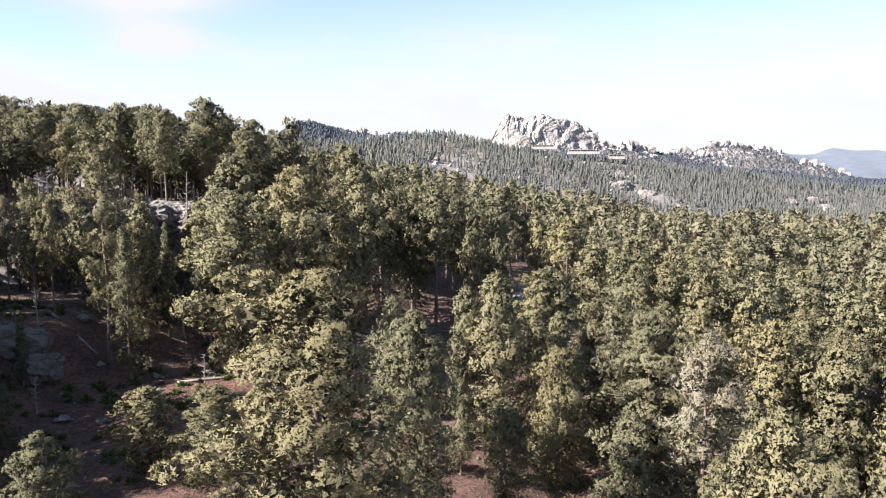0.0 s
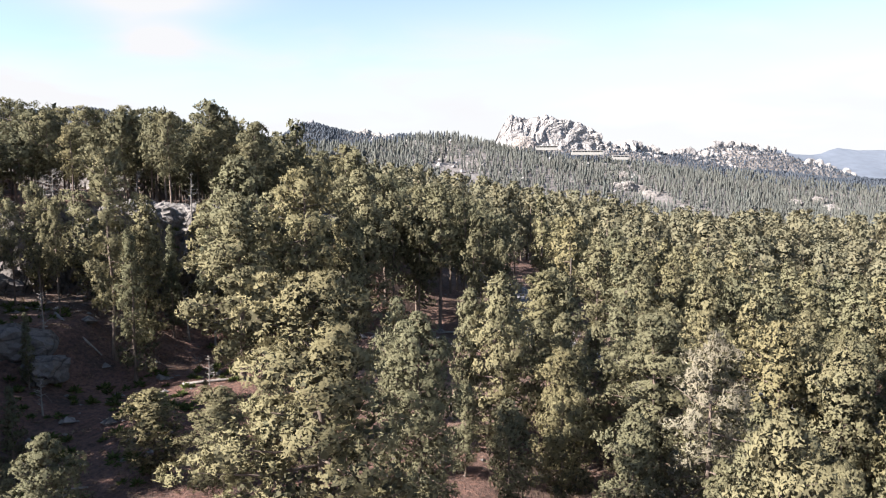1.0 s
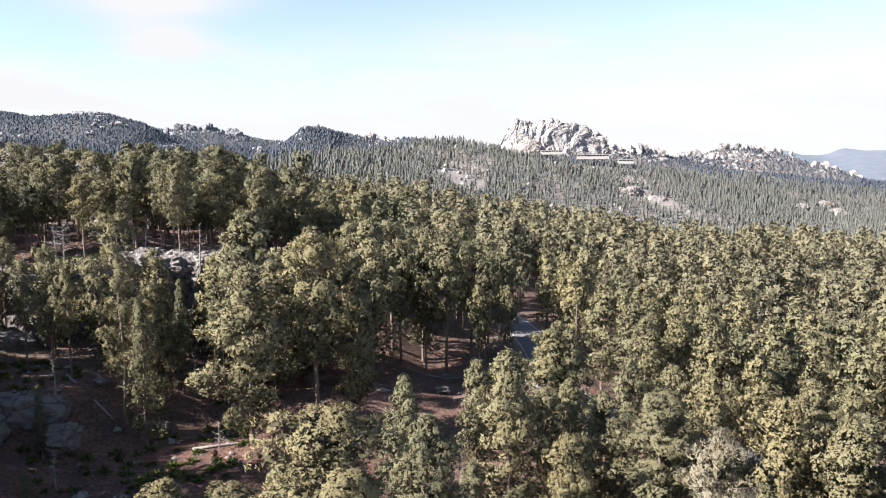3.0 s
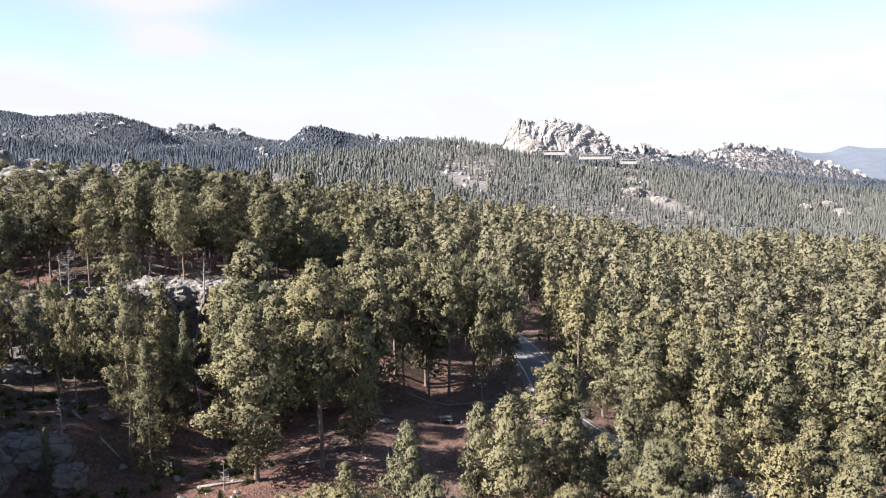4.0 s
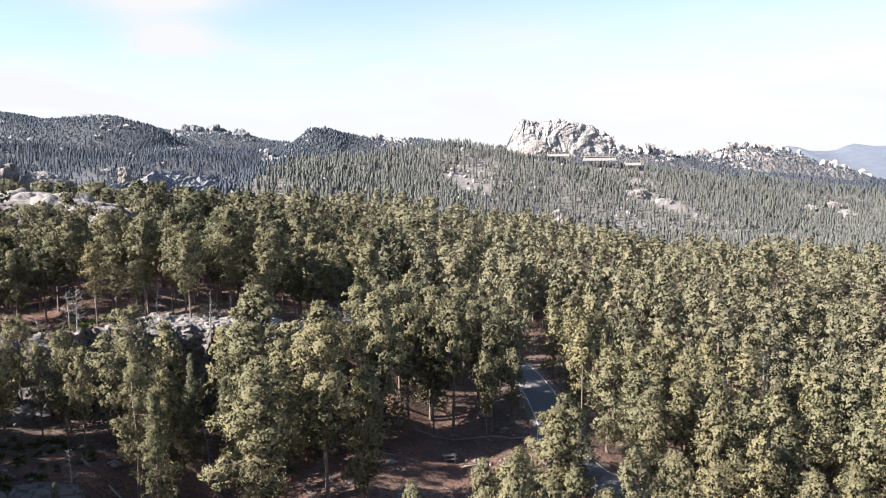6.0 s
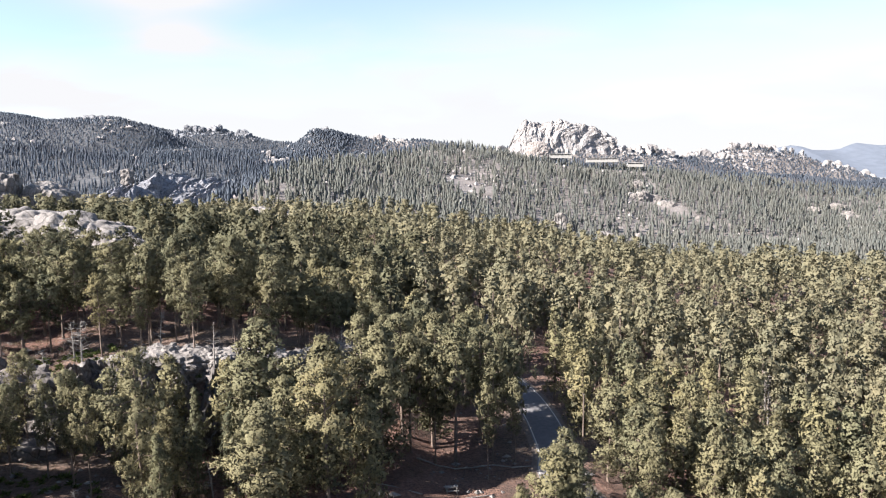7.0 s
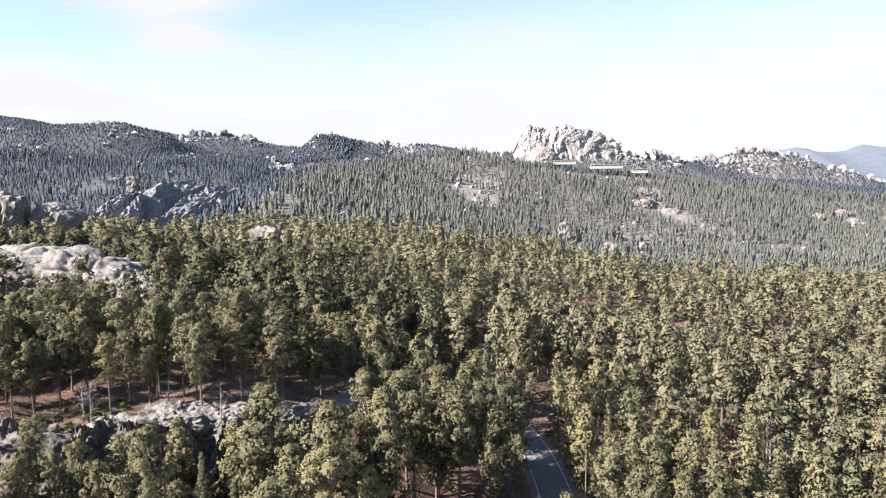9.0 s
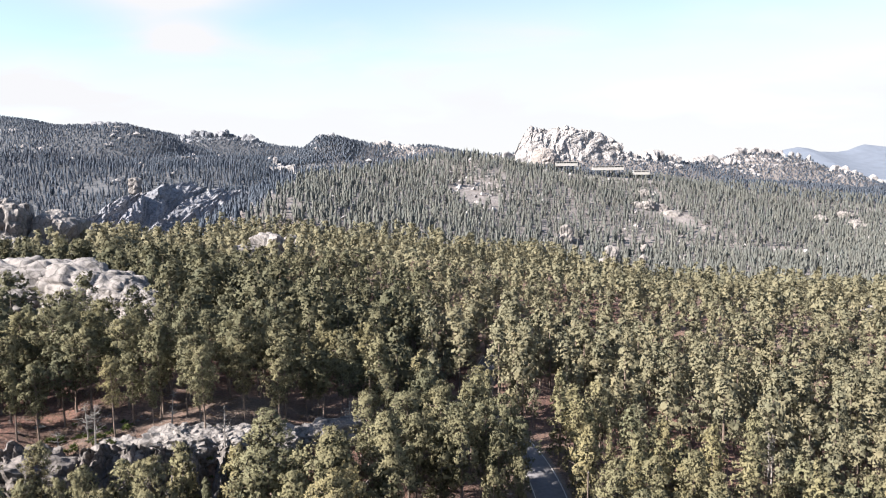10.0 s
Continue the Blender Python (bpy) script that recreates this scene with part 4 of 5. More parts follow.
plant([(-4.5, 59.5, 9.2, 0.72), (2.2, 65, 9.2, 0.74), (5.0, 61, 11, 0.92), (11.4, 81, 8.5, 1.3),
       (29.5, 60, 6.9, 0.95), (34.4, 58.5, 5.6, 0.95), (40, 60, 3.0, 0.95), (36.5, 69, 6.0, 0.9), (24, 74, 6.0, 0.85), (30, 78, 4.6, 0.85), (14.4, 65.5, 5.6, 1.0), (9.2, 68, 5.5, 0.85), (6.5, 74, 6.5, 0.8), (12.2, 71, 5.5, 0.8), (19.6, 82, 8.0, 1.05), (-10.5, 62, 4.5, 0.75), (44, 68, 3, 0.95), (46, 78, 2.5, 0.95)], FULL,
      "full-crowned olive green pine on the slope below the clearing", "foreground pines")
plant([(-22, 49.5, 4.2, 1.6), (-23.5, 65, 0.2, 0.85), (-29.5, 44, 0.8, 0.9), (-1, 33, 1.2, 0.8)], FULL, "young bushy green pine at the clearing's edge", "young pines")
plant([(18.7, 47.7, 8.9, 0.92)], GREY, "sparse greyish pine with thinning needles", "foreground pines")
plant([(37, 89, 6.6, 0.9), (33.5, 88.5, 7.6, 0.85), (39.6, 104.5, 6.8, 0.95), (36.9, 109, 8.6, 0.9), (22, 100, 10.8, 1.0), (28.3, 101.5, 10.5, 1.05), (40.5, 84.5, 4.6, 0.9), (19.2, 94, 9.0, 1.15), (19.2, 88, 7.6, 1.1), (25.5, 90, 8.0, 0.85), (31.5, 95, 7.6, 0.85)], FULL_M,
      "tall dense olive green pine beside the road", "roadside pines")
plant([(-21.6, 71, 17.6, 1.1), (-11.2, 78.5, 15.5, 0.72), (-34.4, 77.5, 14.5, 0.8)], FULL, "large full olive green pine at the foot of the ledge", "pines of the grove")
plant([(-15.2, 74.5, 20.3, 0.95)], OPEN, "tall pine with a high rounded crown over a bare trunk", "pines of the grove")
plant([(4.6, 50, 3.2, 0.95), (13, 46.5, 3.4, 1.0), (21, 51, 3.2, 1.0), (10.5, 58.5, 3.5, 0.85), (28, 49, 0.5, 0.95), (1.5, 55.5, 3.0, 0.8), (33.5, 65.5, 5.0, 0.95), (40.5, 66, 3.5, 0.95), (26.5, 69.5, 6.0, 0.9)], FULL, "full-crowned olive green pine on the slope below the clearing", "foreground pines")
# tall pines in front of and on the ledge
plant([(-36, 73, 23, 0.82)], [YELLOW], "tall yellowish pine with an open crown and bare trunk", "tall pines by the ledge")
plant([(-43.5, 76, 17.5, 0.6), (-47, 78.5, 19, 0.65), (-51, 80, 17, 0.65), (-57.5, 86.5, 19, 0.75), (-63, 83, 19, 0.75), (-55, 79, 17, 0.7)], OPEN, "thin open pine with a long bare trunk", "tall pines by the ledge")
plant([(-32.5, 70, 14.4, 0.85)], SLIM, "slender dark green pine with a narrow crown", "tall pines by the ledge")
plant([(-27.5, 90, 22.3, 1.05), (-18.6, 89.5, 20.2, 1.0), (-11.4, 93.5, 20.6, 0.95), (-22.5, 84, 16.5, 0.9)], FULL, "large full olive green pine at the foot of the ledge", "pines of the grove")
plant([(-30.5, 107, 24.6, 1.0), (-9.6, 106, 19.7, 0.95), (-1, 104, 18.0, 0.95), (3, 112, 16, 0.9), (-16, 106, 19.5, 0.9), (-4.5, 113, 18.2, 0.9), (-22, 117, 21, 0.9), (-14, 116, 19.4, 0.9)], OPEN, "tall pine with a high rounded crown over a bare trunk", "pines of the grove")
plant([(-40, 100, 28.6, 0.85), (-36.5, 108, 27, 0.85), (-46, 108, 28, 0.85), (-51, 110, 30.5, 0.95), (-57, 110.5, 30.5, 0.95), (-49.4, 103, 24, 0.7), (-53.8, 99.5, 27, 0.75), (-62, 108, 29.5, 0.9), (-70, 112, 32, 1.0), (-77, 114, 31, 1.0), (-41.7, 116, 26.5, 0.9), (-66, 100, 26, 0.85), (-73, 104, 29, 0.9)], OPEN,
      "tall pine with a dark rounded crown rooted on the ledge", "pines on the ledge")
plant([(-33.5, 51, 4.0, 1.0), (-40, 64, 7, 0.8), (-33, 81.5, 11, 0.9), (-38, 84, 13, 0.9), (-30, 84.5, 11.5, 0.9), (-35.5, 88, 13.5, 0.95), (-31, 89, 12.5, 0.9), (-26, 83, 8, 0.8)], SLIM, "dark slender pine in the shade of the ledge", "tall pines by the ledge")
plant([(8.6, 111, 13.5, 0.8), (6, 118, 15, 0.85), (8.2, 103, 10, 0.62), (3.8, 97.5, 11, 0.6), (-8, 103, 17, 0.8), (-4.2, 103.6, 15, 0.7), (4.8, 104.5, 14, 0.75), (-13, 100.5, 16, 0.8), (0.5, 120, 16.5, 0.9), (-8, 121, 18.5, 0.95)], OPEN_B, "tall pine shading the roadside hollow", "pines of the grove")
plant([(-42, 82, 15, 0.9), (-36, 79, 13, 0.85), (-46, 87, 16.5, 0.9), (-28, 87, 14, 0.9), (-24, 94, 15.5, 0.9), (-19, 97, 16, 0.9), (-50, 84, 17, 0.9), (-57, 82, 16, 0.9), (-33, 93, 16, 0.9), (-40, 91, 17, 0.85)], FULL_B, "olive green pine standing below the granite ledge", "tall pines by the ledge")
plant([(20, 147, 11.2, 0.8), (8.5, 125, 12.6, 0.85), (25.5, 120, 9, 0.8), (24, 131, 8.5, 0.8), (21, 140, 8.6, 0.7)], SLIM_B, "narrow green pine at the roadside", "roadside pines")

# ---- the wood ----
def cleared(x, y):
    """Where no tree of the wood stands: the glade, the grove's floor, the ledge's face and top, the road, the rocks."""
    glade = (x > -40.5 - 0.42 * (y - 48)) & (x < -14) & (y < 86)
    hollow = (x > -16) & (x < 10) & (y > 68) & (y < 102)
    face = (x > -66) & (x < -14) & (y > 74) & (y < 104)
    rim = (x > -58) & (x < -18) & (y > 95) & (y < 104.5)
    under = (y < 30) | ((np.abs(x) < 14) & (y < 62))
    return glade | hollow | face | rim | under | (road_distance(x, y) < 4.4 - 0.9 * (y > 138)) | ~clear_of_rocks(x, y, 1.0, 1.5)


def scatter(spacing, inside, seed):
    """Trees about that far apart over the seen wedge of land and unseen ones left of it, uneven."""
    rng = np.random.default_rng(seed)
    x0, x1, y0, y1 = inside
    gx, gy = np.meshgrid(np.arange(x0, x1, spacing), np.arange(y0, y1, spacing))
    x = (gx + rng.uniform(-0.46, 0.46, gx.shape) * spacing).ravel()
    y = (gy + rng.uniform(-0.46, 0.46, gy.shape) * spacing).ravel()
    ok = np.abs(x) < 0.70 * y + 16 + 40 * (x < 0)
    return x[ok], y[ok], rng


def fill_near():
    x, y, rng = scatter(6.6, (-150, 160, 30, 205), 3)
    xs, ys, _ = scatter(4.8, (-150, -12, 30, 205), 4)
    x, y = np.concatenate([x[x >= -14], xs]), np.concatenate([y[x >= -14], ys])
    ok = ~cleared(x, y)
    x, y = x[ok], y[ok]
    order = np.argsort(np.hypot(x, y))
    done = 0
    rest = []
    for i in order:
        px, py = x[i], y[i]
        if any((px - a) ** 2 + (py - b) ** 2 < (r + (0.6 if px < -14 else 1.6)) ** 2 for a, b, r in TAKEN):
            continue
        d = math.hypot(px, py)
        if done >= 235:
            rest.append((px, py))
            continue
        left = px < -18 and py > 95
        pick = rng.integers(0, 12)
        kinds = OPEN_B if left else FULL if d < 56 else FULL_M if d < 84 else FULL_B
        if not left and pick < 3 and d > 88:
            kinds = SLIM_B
        # pines left of the view are raised, to throw shade on the glade
        h = (10.5 + 8.0 * rng.uniform(0, 1) ** 1.3) * (0.92 if left else 1.25 if px < -40 and py < 72 else 1.0)
        lab = "dark-crowned pine with a bare trunk on the wooded shelf" if left else "olive green pine in the dense wood on the slope"
        set_pine(kinds[pick % len(kinds)], px, py, ground_z(px, py) + h, rng.uniform(0.82, 1.05), rng.uniform(0, 360), lab, "pines of the shelf" if left else "pines of the slope")
        TAKEN.append((px, py, 2.6))
        done += 1
    return rest


def forest_mesh(name, x, y, heights, moulds, mat, seed, label):
    """Many pines in one mesh: each a turned and scaled copy of a mould of loose triangles."""
    rng = np.random.default_rng(seed)
    z = terrain(x, y)
    out = []
    pick = rng.integers(0, len(moulds), len(x))
    turn, wide = rng.uniform(0, 6.28, len(x)), rng.uniform(0.82, 1.2, len(x))
    marks, bends = [], []
    for k, mould in enumerate(moulds):
        mould, which, bend = mould
        sel = pick == k
        if not sel.any():
            continue
        c, s = np.cos(turn[sel]) * wide[sel], np.sin(turn[sel]) * wide[sel]
        T = mould[None] * heights[sel][:, None, None, None]
        X = T[..., 0] * c[:, None, None] - T[..., 1] * s[:, None, None] + x[sel][:, None, None]
        Y = T[..., 0] * s[:, None, None] + T[..., 1] * c[:, None, None] + y[sel][:, None, None]
        Z = T[..., 2] + z[sel][:, None, None]
        out.append(np.stack([X, Y, Z], -1).reshape(-1, 3, 3))
        marks.append(np.tile(which, int(sel.sum())))
        c, s = np.cos(turn[sel])[:, None], np.sin(turn[sel])[:, None]
        c, s = c[..., None], s[..., None]
        bends.append(np.stack([bend[..., 0] * c - bend[..., 1] * s, bend[..., 0] * s + bend[..., 1] * c, bend[..., 2] + 0 * c], -1).reshape(-1, 3, 3))
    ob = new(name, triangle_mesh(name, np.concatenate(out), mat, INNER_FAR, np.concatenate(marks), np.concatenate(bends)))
    tagged(ob, label, "forest", kind="stuff")
    return ob


def crown_mould(limbs, clumps, shoots, blades, seed, foot, radius, style, clump, size, width):
    tris, _, _, which, bend = grow(16, foot, radius, limbs, clumps, shoots, blades, seed, style, clump, size, width, inside=4)
    return tris / 16, which, bend


def tuft_mould(seed, tiers, sides):
    """A far conifer: ragged, slightly drooping tiers of boughs round a tip."""
    rng = np.random.default_rng(seed)
    tris, bend = [], []
    lean = rng.normal(0, 0.02, 2)
    for k in range(tiers):
        low = 0.06 + 0.72 * k / tiers
        mid, high = low + 0.30 / tiers + rng.uniform(0, 0.06), min(1.0, low + 0.36 + 0.25 / tiers)
        r = (0.165 if tiers > 2 else 0.24) * (1 - 0.55 * k / tiers) * rng.uniform(0.85, 1.15)
        a = 2 * math.pi * (np.arange(sides) + rng.uniform(-0.3, 0.3, sides)) / sides + k
        ring = np.stack([np.cos(a) * r + lean[0] * k, np.sin(a) * r + lean[1] * k, low + rng.uniform(-0.08, 0.12, sides)], 1) * np.stack([w := rng.uniform(0.65, 1.2, sides), w, np.ones(sides)], 1)
        top = np.array([lean[0] * (k + 1) + rng.normal(0, 0.03), lean[1] * (k + 1) + rng.normal(0, 0.03), high])
        belly = np.array([0, 0, mid - low])
        nr = np.stack([np.cos(a), np.sin(a), np.full(sides, 0.25)], 1)
        for i in range(sides):
            j = (i + 1) % sides
            m = 0.5 * (ring[i] + ring[j]) * np.array([0.95, 0.95, 1.0]) + belly * 1.2
            tris += [(ring[i], m, top), (ring[j], m, top)]
            up_way = unit(nr[i] + nr[j]) * 0.7 + np.array([0, 0, 0.6])
            bend += [(nr[i], unit(nr[i] + nr[j]), up_way), (nr[j], unit(nr[i] + nr[j]), up_way)]
    return np.array(tris), np.zeros(len(tris), int), np.array(bend)


def trunk_mould():
    v, f = tube([(0, 0, -0.05), (0.004, 0, 0.4), (0, 0.004, 0.85)], [0.017, 0.013, 0.005], 4)
    v = np.array(v)
    tris = np.array([[v[q[0]], v[q[1]], v[q[2]]] for q in f[:-1]] + [[v[q[0]], v[q[2]], v[q[3]]] for q in f[:-1]])
    return tris, np.zeros(len(tris), int), unit(tris * np.array([1, 1, 0]))


def build_forest():
    rest = fill_near()
    # the wood out to its far edge
    x, y, rng = scatter(7.0, (-320, 340, 60, 520), 21)
    ok = ~cleared(x, y) & (np.hypot(x, y) > 60)
    ok &= (np.hypot(x, y) > 175) | (np.abs(x) > 0.62 * y + 10)
    ok &= y < 480 - 0.1 * np.abs(x)
    ok &= rng.uniform(0, 1, x.shape) > 0.06 + 0.10 * (fbm(x, y, 40, 2, 31) > 0.2)
    x, y = x[ok], y[ok]
    spots = [(a, b) for a, b in zip(x, y) if all((a - p) ** 2 + (b - q) ** 2 > 17 for p, q, _ in TAKEN if abs(q - b) < 6)]
    spots += rest
    P = np.array(spots)
    h = 9.0 + 11.0 * rng.uniform(0, 1, len(P)) ** 1.5
    d = np.hypot(P[:, 0], P[:, 1])
    near_moulds = [crown_mould(11, 2, 9, 3, 200 + i, 0.22, 4.2, "full" if i % 3 else "slim", 1.4, 0.54, 0.62) for i in range(8)]
    far_moulds = [crown_mould(9, 1, 7, 2, 220 + i, 0.3, 4.2, "full" if i % 3 else "slim", 1.75, 0.85, 0.62) for i in range(6)]
    a, b = d < 270, d >= 270
    for part_of, mat, told in ((a & (P[:, 0] >= -12), NEEDLE_MID, "dense olive green pine wood on the rolling slope"), (a & (P[:, 0] < -12), NEEDLE_WEST, "darker green pine wood on the shelf behind the ledge, shade in its colour")):
        forest_mesh("pine_wood", P[part_of, 0], P[part_of, 1], h[part_of], near_moulds, mat, 5, told)
    forest_mesh("pine_wood", P[b, 0], P[b, 1], h[b], far_moulds, NEEDLE_MID, 6, "dense olive green pine wood at the slope's far edge")
    forest_mesh("pine_trunks", P[a, 0], P[a, 1], h[a], [trunk_mould()], BARK, 7, "slim brown trunks of the pine wood")
    # hills beyond the valley, open round the terrace buildings
    ROCKS.extend((px, 1076, 12, 0.9) for px in range(145, 295, 12))
    tiny = [tuft_mould(240 + i, 3, 5) for i in range(12)]
    x, y, rng = scatter(7.2, (-900, 900, 430, 1180), 41)
    ok = (np.hypot(x, y) > 470) & (np.abs(x) < 0.74 * y)
    bare = fbm(x, y, 70, 3, 51)
    ok &= clear_of_rocks(x, y, 0.9, 2.2) & (rng.uniform(0, 1, x.shape) > 0.1 + 0.18 * (fbm(x, y, 38, 3, 53) > 0.1))
    ok &= bare < 0.5 - 0.34 * np.exp(-((x - 50) / 90) ** 2 - ((y - 820) / 120) ** 2)
    x, y = x[ok], y[ok]
    west = x < np.interp(y, [p[1] for p in HILL], [p[0] for p in HILL])
    tall = rng.uniform(8, 16, len(x))
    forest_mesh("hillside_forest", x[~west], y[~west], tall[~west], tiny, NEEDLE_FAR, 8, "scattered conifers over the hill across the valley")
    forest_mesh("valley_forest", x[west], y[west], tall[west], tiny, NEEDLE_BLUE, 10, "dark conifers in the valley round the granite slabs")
    speck = [tuft_mould(260 + i, 1, 4) for i in range(12)]
    x, y, rng = scatter(6.8, (-1500, 1150, 1130, 1960), 43)
    ok = (np.abs(x) < 0.72 * y) & (fbm(x, y, 90, 3, 57) < 0.85) & clear_of_rocks(x, y, 0.8, 0.5)
    top_y = np.interp(x, [p[0] for p in MASSIF], [p[1] for p in MASSIF])
    ok &= (x < 70) | (y < top_y - 14)              # bare crest of the pale mountain
    px, py, _ = scatter(3.8, (-350, -220, 1300, 1402), 47)      # the steep wooded peak
    x, y = np.concatenate([x[ok], px]), np.concatenate([y[ok], py])
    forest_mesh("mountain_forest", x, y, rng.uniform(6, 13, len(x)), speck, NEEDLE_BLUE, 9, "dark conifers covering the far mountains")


build_forest()

# ---- far range ----


def far_range():
    pts = [(1300, 3560, 90), (1480, 3580, 104), (1588, 3590, 118), (1680, 3596, 134), (1740, 3610, 128), (1840, 3699, 112), (1960, 3760, 110), (2042, 3808, 118), (2120, 3860, 140), (2191, 3917, 152), (2309, 3920, 138), (2440, 3925, 140), (2700, 3930, 120), (3000, 3900, 90)]
    v, f = [], []
    for i, (x, y, z) in enumerate(pts):
        for k in range(7):
            t = k / 6
            v.append((x - 60 * math.sin(t * 5 + i) * t, y - 620 * t, z * (1 - t) ** 1.15 - 20 * t + 5 * math.sin(i * 2.3 + k)*(k > 0)))
    for i in range(len(pts) - 1):
        for k in range(6):
            f.append((i * 7 + k, i * 7 + k + 1, i * 7 + k + 8, i * 7 + k + 7))
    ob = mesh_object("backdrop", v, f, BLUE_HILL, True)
    tagged(ob, "far blue forested ridge on the horizon", "distant ridge", kind="structure")


far_range()

# ---- road ----


def build_road():
    P = []
    for i in range(len(ROAD) - 1):
        p0, p1, p2, p3 = (np.array(ROAD[max(0, min(len(ROAD) - 1, i + k))], float) for k in (-1, 0, 1, 2))
        for t in np.linspace(0, 1, 12, endpoint=False):
            P.append(0.5 * (2 * p1 + (p2 - p0) * t + (2 * p0 - 5 * p1 + 4 * p2 - p3) * t * t + (3 * p1 - p0 - 3 * p2 + p3) * t ** 3))
    P = np.array(P)
    T = unit(np.gradient(P, axis=0))
    Nn = np.stack([-T[:, 1], T[:, 0]], 1)
    Z = road_level(P[:, 1]) + 0.08

    def band(name, offs, lifts, mat, label, cat):
        v, f = [], []
        for p, n, z in zip(P, Nn, Z):
            for o, h in zip(offs, lifts):
                v.append((p[0] + n[0] * o, p[1] + n[1] * o, z + h))
        w = len(offs)
        for i in range(len(P) - 1):
            for k in range(w - 1):
                f.append((i * w + k, i * w + k + 1, (i + 1) * w + k + 1, (i + 1) * w + k))
        ob = mesh_object(name, v, f, mat, True)
        return tagged(ob, label, cat, kind="structure")
    band("verge", [-4.6, -3.6, -2.9, 2.9, 3.6, 4.6], [-0.6, -0.04, -0.02, -0.02, -0.04, -0.6], VERGE, "pale gravel bed and verge of the road", "verge")
    band("road", [-3.05, -3.0, 0, 3.0, 3.05], [-0.06, 0.02, 0.06, 0.02, -0.06], ASPHALT, "worn grey asphalt road winding through the pines", "road")
    for off, nm in ((2.72, "white painted edge line of the road"), (-2.72, "white painted edge line of the road")):
        band("edge_line", [off - 0.07, off + 0.07], [0.032, 0.032], LINE, nm, "road marking")


build_road()

# ---- buildings far off ----


def part(name, verts, faces, mat, parent, label=""):
    ob = mesh_object(name, verts, faces, mat)
    ob.parent = parent
    return tagged(ob, label)


def block(x0, x1, y0, y1, z0, z1):
    v = [(x, y, z) for z in (z0, z1) for x, y in ((x0, y0), (x1, y0), (x1, y1), (x0, y1))]
    return v, [(0, 3, 2, 1), (4, 5, 6, 7), (0, 1, 5, 4), (1, 2, 6, 5), (2, 3, 7, 6), (3, 0, 4, 7)]


def colonnade(x, y, z, length, turn, bays, label):
    """A low pale terrace building: plinth, dark recess, piers and a flat roof."""
    root = new("visitor_building")
    root.matrix_world = pose(x, y, z + 4.5, 0, 0, turn) @ Matrix.Diagonal((0.8, 1.0, 0.5, 1.0))
    part("plinth", *block(-length / 2, length / 2, -5, 6, -7, 1.0), CONCRETE, root)
    part("wall", *block(-length / 2 + 1, length / 2 - 1, 0, 5.5, 1.0, 5.2), SHADE, root, "dark glazed wall behind the piers")
    for i in range(bays + 1):
        px = -length / 2 + 0.6 + i * (length - 1.2) / bays
        part("pier", *block(px - 0.5, px + 0.5, -4.2, -3.2, 1.0, 5.0), CONCRETE, root)
    part("roof", *block(-length / 2, length / 2, -5, 6, 5.0, 6.3), CONCRETE, root, "flat pale concrete roof")
    return tagged(root, label, "building")


colonnade(153, 1072, 53, 42, -4, 6, "low pale building with piers among the far trees")
colonnade(218, 1080, 46, 60, -4, 10, "long pale terrace with piers below the cliff")
colonnade(270, 1085, 38.5, 30, -4, 4, "small pale pavilion at the terrace's end")

# ---- roadside and forest floor ----


def utility_pole(x, y, height):
    root = new("utility_pole")
    root.location = on(x, y)
    v, f = tube([(0, 0, -0.6), (0, 0, height * 0.5), (0.04, 0, height)], [0.14, 0.12, 0.09], 10)
    part("post", v, f, BARK_DARK, root)
    part("cap", *block(-0.12, 0.12, -0.1, 0.1, height - 0.02, height + 0.05), DEADWOOD, root)
    return tagged(root, "slim weathered wooden pole standing by the road", "pole")


utility_pole(18.9, 104.5, 10.5)


def snag(x, y, height, seed, label="bare bleached dead tree with broken branches", spread=1.0, twigs=18, z=None):
    """A dead tree: bare leaning trunk, branches and their twigs."""
    rng = np.random.default_rng(seed)
    lean = rng.normal(0, 0.05, 2) * height
    root = new("dead_tree")
    root.location = on(x, y) if z is None else (x, y, z)
    th = 0.016 * height + 0.02
    v, f = tube([(0, 0, -0.4), (lean[0] * 0.3, lean[1] * 0.3, height * 0.4), (lean[0], lean[1], height)], [th * 1.2, th * 0.8, 0.015], 7)
    part("trunk", v, f, DEADWOOD, root)
    pieces = []
    for i in range(twigs):
        h = rng.uniform(0.22, 0.97)
        a, ln = rng.uniform(0, 6.28), spread * height * 0.22 * (1.15 - h) * rng.uniform(0.6, 1.4) + 0.25
        p0 = np.array([lean[0] * h, lean[1] * h, height * h])
        p1 = p0 + np.array([math.cos(a), math.sin(a), rng.uniform(0.0, 0.6)]) * ln * 0.55
        p2 = p1 + np.array([math.cos(a + rng.normal(0, 0.4)), math.sin(a + rng.normal(0, 0.4)), rng.uniform(-0.2, 0.7)]) * ln * 0.5
        pieces.append(tube([p0, p1, p2], [0.045, 0.03, 0.008], 4))
        for _ in range(2):
            q = p1 + rng.normal(0, 0.5, 3) * ln * 0.7
            pieces.append(tube([p1, q], [0.02, 0.006], 3))
    for v, f in pieces:
        part("branch", v, f, DEADWOOD, root)
    return tagged(root, label, "dead tree", "dead trees")


snag(-36.2, 97.5, 6.5, 1, "thin bare dead tree on the granite ledge", z=13.6)
snag(-20, 112, 4.0, 2, "bleached dead tree on the rock rim", 1.6, z=12.0)
snag(-55.5, 97, 7.0, 3, "grey dead tree with tangled bare branches", 1.5, 30)
snag(-58, 99.5, 6.0, 4, "grey dead tree with tangled bare branches", 1.6, 30)
